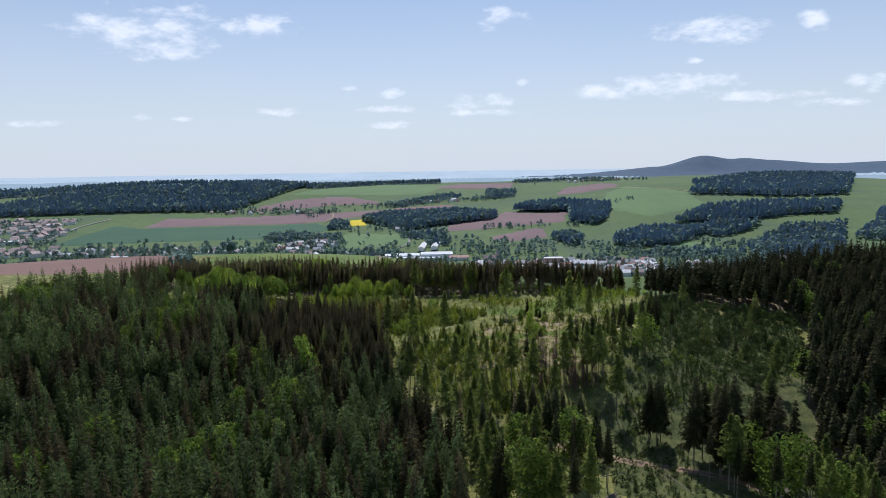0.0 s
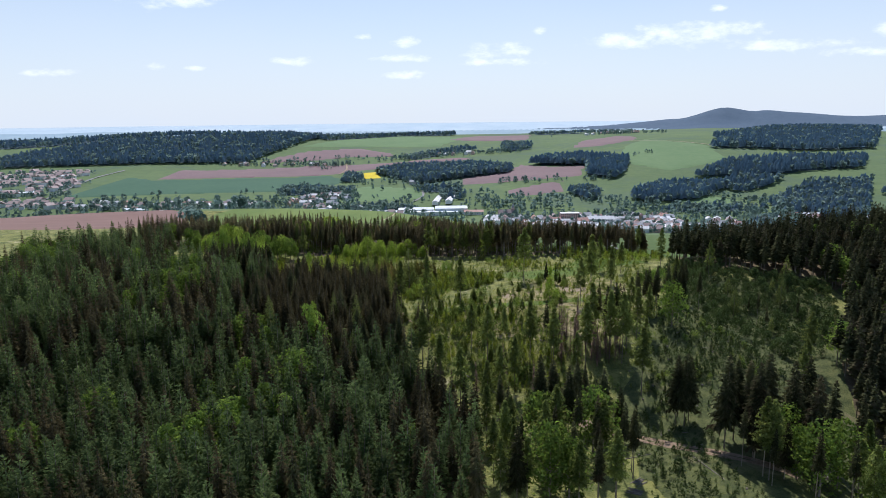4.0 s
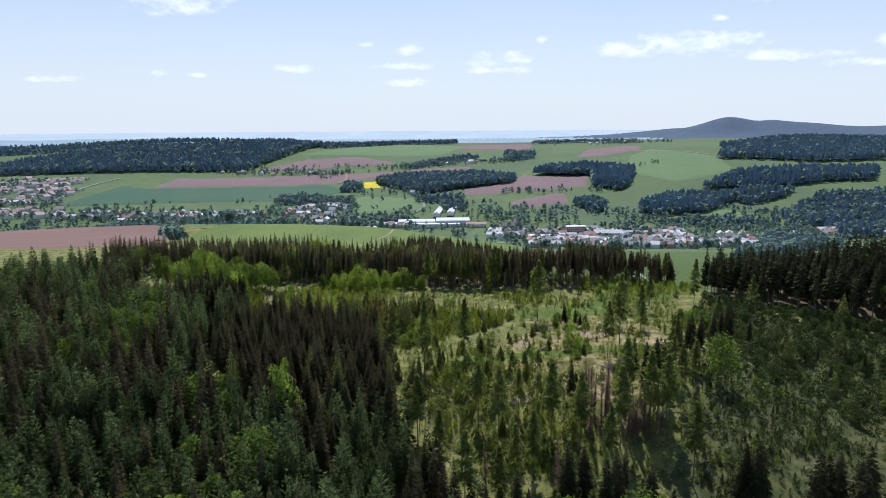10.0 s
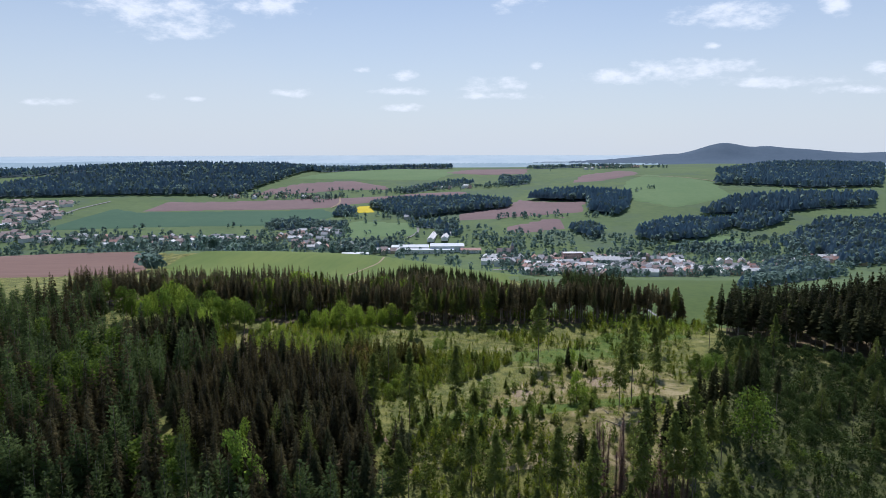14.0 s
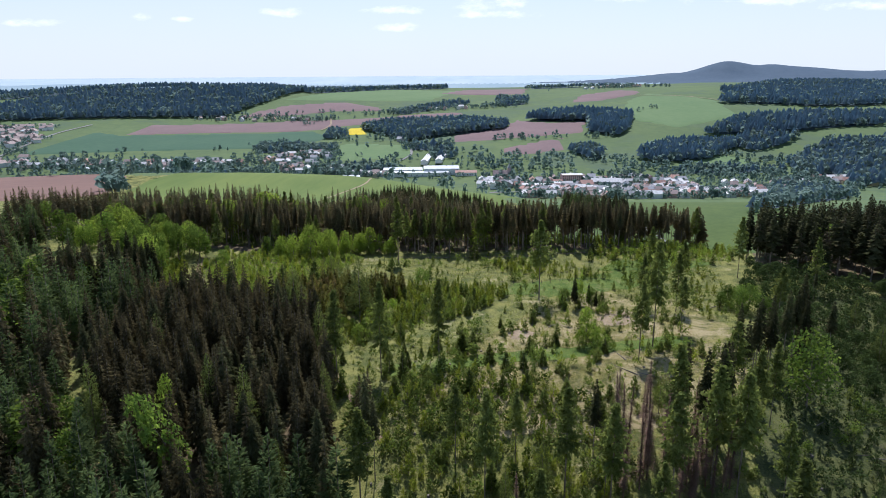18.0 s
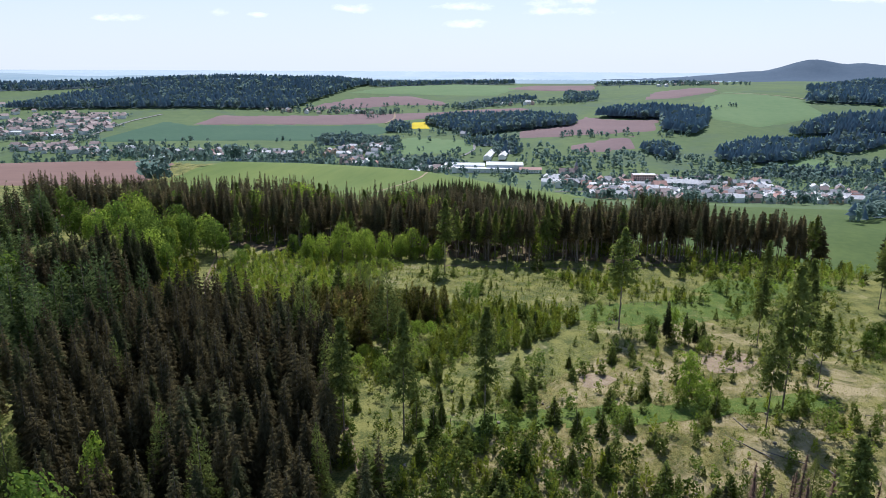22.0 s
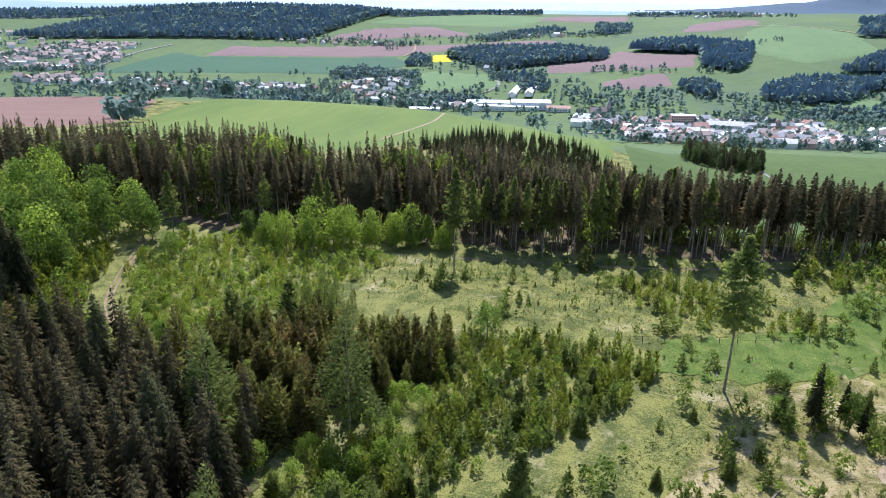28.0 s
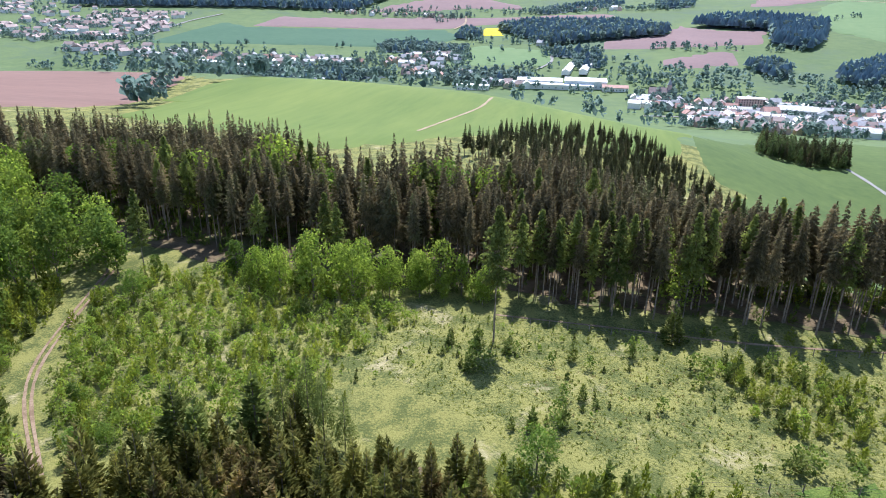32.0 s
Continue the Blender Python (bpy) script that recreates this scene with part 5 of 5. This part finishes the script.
def house_mesh(w, d, h, rise, wall, roof, name="house"):
    """Walls with gables, a roof with eaves and thickness, and a chimney."""
    a, b = w / 2, d / 2
    v, t = box(-a, -b, -2, a, b, h)
    g = len(v)
    v = np.concatenate([v, [(-a, 0, h + rise), (a, 0, h + rise)]])
    t = np.concatenate([t, [(4, g, 6), (5, 7, g + 1)]])
    walls = tri_mesh("wall", v, t, [wall])
    e, o, k = 0.5, 0.6, 0.35
    lip = rise * o / b
    top = [(-a - e, -b - o, h - lip), (a + e, -b - o, h - lip), (-a - e, 0, h + rise), (a + e, 0, h + rise), (-a - e, b + o, h - lip), (a + e, b + o, h - lip)]
    rv = np.array([(x, y, z + k) for x, y, z in top] + [(x, y, z + 0.03) for x, y, z in top])
    rt = [(0, 1, 3), (0, 3, 2), (2, 3, 5), (2, 5, 4)]
    rt += [(p + 6, r + 6, q + 6) for p, q, r in rt]
    for p, q in ((0, 1), (1, 3), (3, 5), (5, 4), (4, 2), (2, 0)):
        rt += [(p, p + 6, q + 6), (p, q + 6, q)]
    roofs = tri_mesh("roof", rv, np.array(rt), [roof])
    stack = tri_mesh("chimney", *box(a * 0.3, -0.35 + b * 0.2, h + rise * 0.4, a * 0.3 + 0.8, 0.35 + b * 0.2, h + rise + 1.0), [PLASTER[2]])
    return walls, roofs, stack




def windows(parent, w, h, depth, cols, rows, low=1.2, size=(1.3, 1.6)):
    """Dark panes in two long walls, each a little proud of the plaster."""
    for side in (-1, 1):
        for r in range(rows):
            for c in range(cols):
                x = -w / 2 + w * (c + 0.5) / cols
                z = low + r * (h - low) / rows
                me = windows.meshes.setdefault(size, tri_mesh("window", *box(-size[0] / 2, -0.06, 0, size[0] / 2, 0.06, size[1]), [GLASS]))
                ob = child("window", me, parent)
                ob.location = (x, side * (depth / 2), z)


windows.meshes = {}
HOUSES = []
for w, d, h, rise, wall, roof in ((11, 9, 5.5, 3.4, 0, 0), (12, 9, 5.0, 3.8, 1, 1), (10, 9, 6.0, 3.2, 3, 2), (14, 10, 5.5, 3.5, 2, 0), (9, 8, 4.5, 3.6, 4, 2), (13, 9, 6.2, 3.0, 0, 3), (16, 10, 5.0, 2.4, 0, 3), (10, 8, 4.2, 3.2, 1, 2)):
    HOUSES.append(house_mesh(w, d, h, rise, PLASTER[wall], GLARE_ROOFS[roof]))
TINTS = ["white house with a grey roof", "cream house with a red tiled roof", "rose house with a brown roof", "grey house with a slate roof", "ochre cottage with a brown roof", "white house with a pale roof", "low white building with a pale roof", "cream cottage with a brown roof"]


def house(x, y, turn, k):
    ob = tagged(new("house"), TINTS[k] + " in the valley town", "house", "houses of the town")
    for name, me in zip(("wall", "roof", "chimney"), HOUSES[k]):
        child(name, me, ob)
    ob.matrix_basis = pose(x, y, float(ground(x, y)) - 0.2, 0, 0, turn) @ Matrix.Diagonal((1.15, 1.15, 1.15, 1))


def big_building(name, x, y, turn, w, d, h, rise, wall, roof, label, cols=0, rows=0, base=0.0):
    ob = tagged(new(name), label, "building")
    for part_name, me in zip(("wall", "roof", "chimney"), house_mesh(w, d, h, rise, wall, roof)):
        child(part_name, me, ob)
    if cols:
        windows(ob, w, h, d, cols, rows)
    ob.matrix_basis = pose(x, y, float(ground(x, y)) + base, 0, 0, turn)
    return ob


big_building("apartment_block", 192, 1172, 4, 32, 13, 15, 1.2, PLASTER[3], GLARE_ROOFS[3], "pink apartment block with rows of windows", 10, 5)
big_building("school", 236, 1128, -3, 44, 15, 11, 4.5, PLASTER[0], GLARE_ROOFS[3], "large white school with a pale roof", 12, 3)
big_building("school_wing", 262, 1122, 87, 22, 13, 10, 4.0, PLASTER[0], GLARE_ROOFS[0], "white wing of the school with a grey roof", 5, 3)
big_building("town_hall", 205, 1120, 10, 18, 14, 9, 5, PLASTER[3], GLARE_ROOFS[1], "rose town house with a red hipped roof", 5, 2)
big_building("row_building", 134, 1128, -8, 46, 11, 6, 2.4, PLASTER[2], GLARE_ROOFS[3], "long low grey building with a pale roof", 12, 1)
big_building("row_building", 290, 1160, -4, 34, 10, 7, 2.4, PLASTER[2], GLARE_ROOFS[0], "long grey building beside the school", 9, 2)
church = big_building("church", 88, 1232, 6, 28, 12, 8, 6, PLASTER[3], GLARE_ROOFS[2], "pink church with a brown roof and small tower", 6, 1)
child("tower", tri_mesh("tower", *box(10, -2.5, 0, 15, 2.5, 18), [PLASTER[3]]), church)
child("spire", tri_mesh("spire", [(9.7, -2.8, 18), (15.3, -2.8, 18), (15.3, 2.8, 18), (9.7, 2.8, 18), (12.5, 0, 26)], [(0, 1, 4), (1, 2, 4), (2, 3, 4), (3, 0, 4)], [GLARE_ROOFS[0]]), church)
for x, y, turn, w, d, h in ((-78, 1288, 3, 66, 34, 8), (-12, 1290, 2, 60, 40, 9), (-48, 1268, 2, 96, 14, 6), (-100, 1276, 5, 34, 20, 6)):
    big_building("factory_hall", x, y, turn, w, d, h, 1.6, PLASTER[0], METAL_ROOF, "white factory hall with a pale sheet metal roof", 10, 1)
for x, y in ((-40, 1396), (-14, 1404)):
    big_building("cattle_shed", x, y, 86, 110, 12, 4, 3.0, PLASTER[0], GLARE_ROOFS[3], "long white shed with a pale roof above the factory", 16, 1)
big_building("factory_hall", 30, 1268, 4, 36, 14, 5, 3.0, PLASTER[0], GLARE_ROOFS[1], "white hall with a red roof by the lane", 8, 1)
for x, y, turn in ((-170, 1240, 8), (-500, 1330, 4), (-560, 1320, 2), (-640, 1340, -6), (-1085, 1830, 3), (-1000, 1560, 30), (-1130, 1600, 10), (-420, 1240, 3)):
    big_building("warehouse", x, y, turn, 46, 18, 6, 1.8, PLASTER[0], METAL_ROOF, "long white warehouse with a flat pale roof", 8, 1)
TOWN = [  # middle, half sizes, houses
    (190, 1100, 80, 34, 44), (300, 1100, 70, 45, 44), (390, 1050, 60, 40, 24), (240, 1010, 90, 22, 26), (130, 1030, 34, 26, 8), (110, 1160, 60, 30, 20), (480, 1120, 60, 40, 14), (270, 1190, 100, 26, 20),
    (-290, 1440, 60, 60, 30), (-250, 1330, 60, 30, 14), (-480, 1390, 90, 30, 22), (-680, 1390, 130, 34, 26),
    (-130, 1265, 50, 12, 8), (640, 1180, 70, 40, 14), (-560, 2080, 160, 10, 12), (-60, 2190, 120, 20, 10), (600, 2700, 100, 40, 12), (-100, 1640, 30, 30, 5), (700, 1330, 40, 30, 4)]
taken = [(192, 1172, 22), (236, 1128, 30), (262, 1122, 18), (134, 1128, 28), (290, 1160, 22), (88, 1232, 20)]
town_rng = random.Random(5)
gardens = []
for cx, cy, rx, ry, n in TOWN:
    turn = town_rng.uniform(-15, 15)
    for _ in range(n if cy > 1240 else int(n * 1.3)):
        for _ in range(12):
            x, y = cx + town_rng.uniform(-rx, rx), cy + town_rng.uniform(-ry, ry)
            if all(math.hypot(x - a, y - b) > r for a, b, r in taken):
                taken.append((x, y, 11.5))
                house(x, y, turn + town_rng.choice((0, 90)) + town_rng.uniform(-8, 8), town_rng.randrange(len(HOUSES)))
                break
    for _ in range(int(n * 3.3)):
        x, y = cx + town_rng.gauss(0, rx * 0.75), cy + town_rng.gauss(0, ry * 0.9)
        if all(math.hypot(x - a, y - b) > 8 for a, b, r in taken[-n - 8:]):
            gardens.append((x, y, float(ground(x, y))))
far_spots = []
for cx, cy, rx, ry, n in ((-1140, 1800, 120, 120, 90), (-1000, 1640, 60, 110, 45), (-1230, 1620, 130, 130, 60), (-1550, 1950, 220, 140, 70), (-900, 1420, 90, 40, 30)):
    for _ in range(n):
        far_spots.append((cx + town_rng.uniform(-rx, rx), cy + town_rng.uniform(-ry, ry)))
        for _ in range(2):
            x, y = cx + town_rng.uniform(-rx, rx), cy + town_rng.uniform(-ry, ry)
            gardens.append((x, y, float(ground(x, y))))
fp = np.array(far_spots)
fp = np.column_stack([fp, ground(fp[:, 0], fp[:, 1]) + 0.5])
shells = [box(-6, -5, -2, 6, 5, 5.5), (np.array([(-6.5, -5.6, 5.3), (6.5, -5.6, 5.3), (-6.5, 5.6, 5.3), (6.5, 5.6, 5.3), (-6.5, 0, 9), (6.5, 0, 9)], float), np.array([(0, 1, 5), (0, 5, 4), (2, 4, 5), (2, 5, 3), (0, 4, 2), (1, 3, 5), (0, 2, 1), (1, 2, 3)]))]
angle, size = rng.uniform(0, 6.28, len(fp)), rng.uniform(0.8, 1.5, len(fp))
(v1, t1), (v2, t2) = (spread_out([s], fp, np.zeros(len(fp), int), size, angle) for s in shells)
tagged(new("distant_houses", tri_mesh("distant_houses", np.concatenate([v1, v2]), np.concatenate([t1, t2 + len(v1)]), [PLASTER[0], GLARE_ROOFS[2]], np.repeat([0, 1], [len(t1), len(t2)]))), "pale houses with brown roofs crowded in a distant town", "houses", kind="stuff")
gardens = np.array(gardens)
thicket("garden_trees", FAR_CROWN, gardens, high(len(gardens), 5, 13), HAZED_BROAD, "garden trees between the houses of the town", 0, 1.0, category="trees")


# ---- small things on the clearing ----
def fence(line, gap=3.0, height=1.25, label="low weathered fence of wooden posts and wires"):
    """Posts with two rails of wire along a line."""
    ob = tagged(new("fence"), label, "fence")
    pts = []
    for (ax, ay), (bx, by) in zip(line, line[1:]):
        n = max(1, int(math.hypot(bx - ax, by - ay) / gap))
        pts += [(ax + (bx - ax) * k / n, ay + (by - ay) * k / n) for k in range(n)]
    pts.append(line[-1])
    tops = [Vector((x, y, float(ground(x, y)))) for x, y in pts]
    for p in tops:
        post = child("post", fence.post, ob)
        post.location = p - Vector((0, 0, 0.15))
        post.rotation_euler = (rng.uniform(-0.06, 0.06), rng.uniform(-0.06, 0.06), rng.uniform(0, 3))
    for z in (0.55, 1.05):
        for p, q in zip(tops, tops[1:]):
            a, b = np.array(p) + (0, 0, z), np.array(q) + (0, 0, z)
            v = np.array([a + (0, 0, 0.012), a - (0, 0, 0.012), b + (0, 0, 0.012), b - (0, 0, 0.012), a + (0, 0.02, 0), b + (0, 0.02, 0)])
            child("rail", tri_mesh("rail", v, np.array([(0, 1, 3), (0, 3, 2), (0, 2, 5), (0, 5, 4), (1, 4, 5), (1, 5, 3)]), [WOOD]), ob)


v, t = trunk_shape(0.07, 6)
fence.post = tri_mesh("post", np.concatenate([v[:18] * (1.3, 1.3, 2.6), [(0, 0, 1.36)]]), np.concatenate([t[:24], [(12 + i, 12 + (i + 1) % 6, 18) for i in range(6)]]), [WOOD])
fence([(-5, 263), (6, 266.5), (16, 268.5), (24, 269.5)])
fence([(12, 323), (23, 325.5), (38, 328), (53, 331)])
fence([(-16, 358), (-4, 358), (13, 356.5), (29, 356.5), (45, 358), (62, 361)])


def tufts(name, poly, gap, low, tall, mat, label, blades=5):
    """Loose tufts of grass: bent blades fanned from one root."""
    spots = sow(poly, gap, 0.9)
    n = len(spots)
    a = rng.uniform(0, 6.28, (n, blades))
    h = high(n, low, tall)[:, None] * rng.uniform(0.6, 1.2, (n, blades))
    lean = h * rng.uniform(0.9, 2.2, (n, blades))
    w = h * 0.35
    c, s = np.cos(a), np.sin(a)
    root = spots[:, None, :]
    one = root + np.stack([-s * w, c * w, 0 * w - 0.03], -1)
    two = root + np.stack([s * w, -c * w, 0 * w - 0.03], -1)
    tip = root + np.stack([c * lean, s * lean, h], -1)
    v = np.stack([one, two, tip], 2).reshape(-1, 3)
    return tagged(new(name, tri_mesh(name, v, np.arange(len(v)).reshape(-1, 3), [mat])), label, "grass", kind="stuff")


STRAW = material("dry straw grass", (0.30, 0.255, 0.105), (0.52, 0.45, 0.20), 0.25, leaf=0.55, each=0.35)
BLADE = material("green grass blades", (0.125, 0.165, 0.026), (0.27, 0.30, 0.06), 0.2, leaf=0.6, each=0.45)
OPEN = [(-12, 225), (20, 212), (46, 200), (48, 150), (70, 150), (68, 198), (112, 236), (95, 268), (78, 280), (88, 320), (96, 352), (60, 364), (10, 362), (-30, 358), (-42, 345), (-8, 325), (22, 322), (18, 300), (-4, 280), (-20, 255)]
tufts("green_grass", OPEN, 0.72, 0.08, 0.24, BLADE, "green meadow grass in tufts on the clearing")
DRY = [[(2, 272), (14, 285), (30, 300), (52, 306), (66, 292), (62, 262), (40, 250), (20, 250)], [(-4, 326), (20, 332), (48, 338), (52, 352), (20, 350), (-10, 345)], [(14, 325), (54, 326), (64, 312), (40, 305)]]
for poly, gap in zip(DRY, (0.52, 1.5, 1.0)):
    tufts("dry_grass", poly, gap, 0.08, 0.26, STRAW, "dry straw coloured grass tufts on the clearing")


# dead spruces, stumps and felled wood
def dead_tree(x, y, h, k):
    tree = tagged(new("dead_spruce"), "dead brown spruce with bare twigs on a grey trunk", "tree", "dead spruces")
    child("trunk", dead_tree.trunk, tree)
    tagged(child("bare_crown", dead_tree.twigs[k], tree), kind="stuff")
    tree.matrix_basis = pose(x, y, float(ground(x, y)) - 0.1, rng.uniform(-3, 3), rng.uniform(-3, 3), rng.uniform(0, 360)) @ Matrix.Diagonal((h, h, h, 1))


def twig_shape(count):
    """Thin bare twigs round a trunk."""
    z, a, r = rng.uniform(0.15, 0.98, count), rng.uniform(0, 6.28, count), rng.uniform(0.04, 0.14, count)
    r = r * (1.15 - z)
    c, s = np.cos(a), np.sin(a)
    b = np.stack([0 * c, 0 * c, z], -1)
    e = np.stack([r * c, r * s, z - 0.25 * r], -1)
    side = np.stack([-s, c, 0 * c], -1) * 0.0034
    v = np.stack([b + side, b - side, e], 1).reshape(-1, 3)
    return v, np.arange(len(v)).reshape(-1, 3)


dead_tree.trunk = tri_mesh("trunk", *trunk_shape(0.0085), [DEAD])
dead_tree.twigs = [tri_mesh("bare_crown", *twig_shape(760), [DEAD]) for _ in range(3)]
for n, (x, y, z) in enumerate(np.concatenate([sow([(33, 224), (54, 223), (55, 236), (48, 245), (34, 243)], 3.3, 0.6)[:44], sow([(2, 212), (22, 206), (30, 214), (16, 224)], 9.0)[:6]])):
    dead_tree(x, y, rng.uniform(9, 16.5), n % 3)


def stump(x, y, r):
    ob = tagged(new("tree_stump", stump.mesh), "pale cut tree stump in the grass", "stump", "stumps of the clearing")
    ob.matrix_basis = pose(x, y, float(ground(x, y)) - 0.05, 0, 0, rng.uniform(0, 360)) @ Matrix.Diagonal((r, r, 1, 1))


def log(x, y, length, turn, thick=0.16):
    ob = tagged(new("felled_log", log.mesh), "thin grey felled log lying in the grass", "log", "logs of the clearing")
    ob.matrix_basis = pose(x, y, float(ground(x, y)) + thick * 0.8, 0, 90, turn) @ Matrix.Diagonal((thick, thick, length, 1))


ring = np.arange(8) * np.pi / 4
sv = np.concatenate([np.stack([1.3 * np.cos(ring), 1.3 * np.sin(ring), 0 * ring], -1), np.stack([np.cos(ring), np.sin(ring), 0 * ring + 0.4 + 0.05 * np.sin(3 * ring)], -1), [(0, 0, 0.43)]])
st = np.array([q for i in range(8) for q in ((i, (i + 1) % 8, 8 + (i + 1) % 8), (i, 8 + (i + 1) % 8, 8 + i), (8 + i, 8 + (i + 1) % 8, 16))])
stump.mesh = tri_mesh("tree_stump", sv, st, [WOOD])
lv = np.concatenate([np.stack([np.cos(ring), np.sin(ring), 0 * ring - 0.5], -1), np.stack([0.6 * np.cos(ring), 0.6 * np.sin(ring), 0 * ring + 0.5], -1), [(0, 0, -0.5), (0, 0, 0.5)]])
lt = np.array([q for i in range(8) for q in ((i, (i + 1) % 8, 8 + (i + 1) % 8), (i, 8 + (i + 1) % 8, 8 + i), (8 + i, 8 + (i + 1) % 8, 17), ((i + 1) % 8, i, 16))])
log.mesh = tri_mesh("felled_log", lv, lt, [WOOD])
for x, y, z in sow(OPEN, 12.0, 0.8)[:60]:
    stump(x, y, rng.uniform(0.18, 0.32))
for x, y, z in sow(OPEN, 19.0, 0.8)[:34]:
    log(x, y, rng.uniform(2, 6), rng.uniform(0, 180), rng.uniform(0.08, 0.16))
for k in range(3):
    log(28 + k * 0.7, 318 - k * 0.3, 3.2, 70 + 6 * k, 0.12)
log(42, 262, 9, 130, 0.14), log(46, 260, 8, 150, 0.12), log(-12, 238, 12, 30, 0.12), log(52, 258, 10, 110, 0.15)

# cut timber by the forest road
for x, y, n, turn in ((40.7, 161.7, 9, 60), (93.3, 177.4, 14, 8), (44, 166, 6, 120)):
    for k in range(n):
        log(x + 0.45 * (k % 6) * math.cos(radians(turn)), y + 0.45 * (k % 6) * math.sin(radians(turn)), rng.uniform(2.6, 4.2), turn + 90 + rng.uniform(-14, 14), rng.uniform(0.11, 0.17))
log(63.5, 173, 18, 108, 0.17), log(47, 181, 8, 20, 0.14), log(57, 195, 7, 75, 0.13), log(70, 206, 9, 40, 0.14)
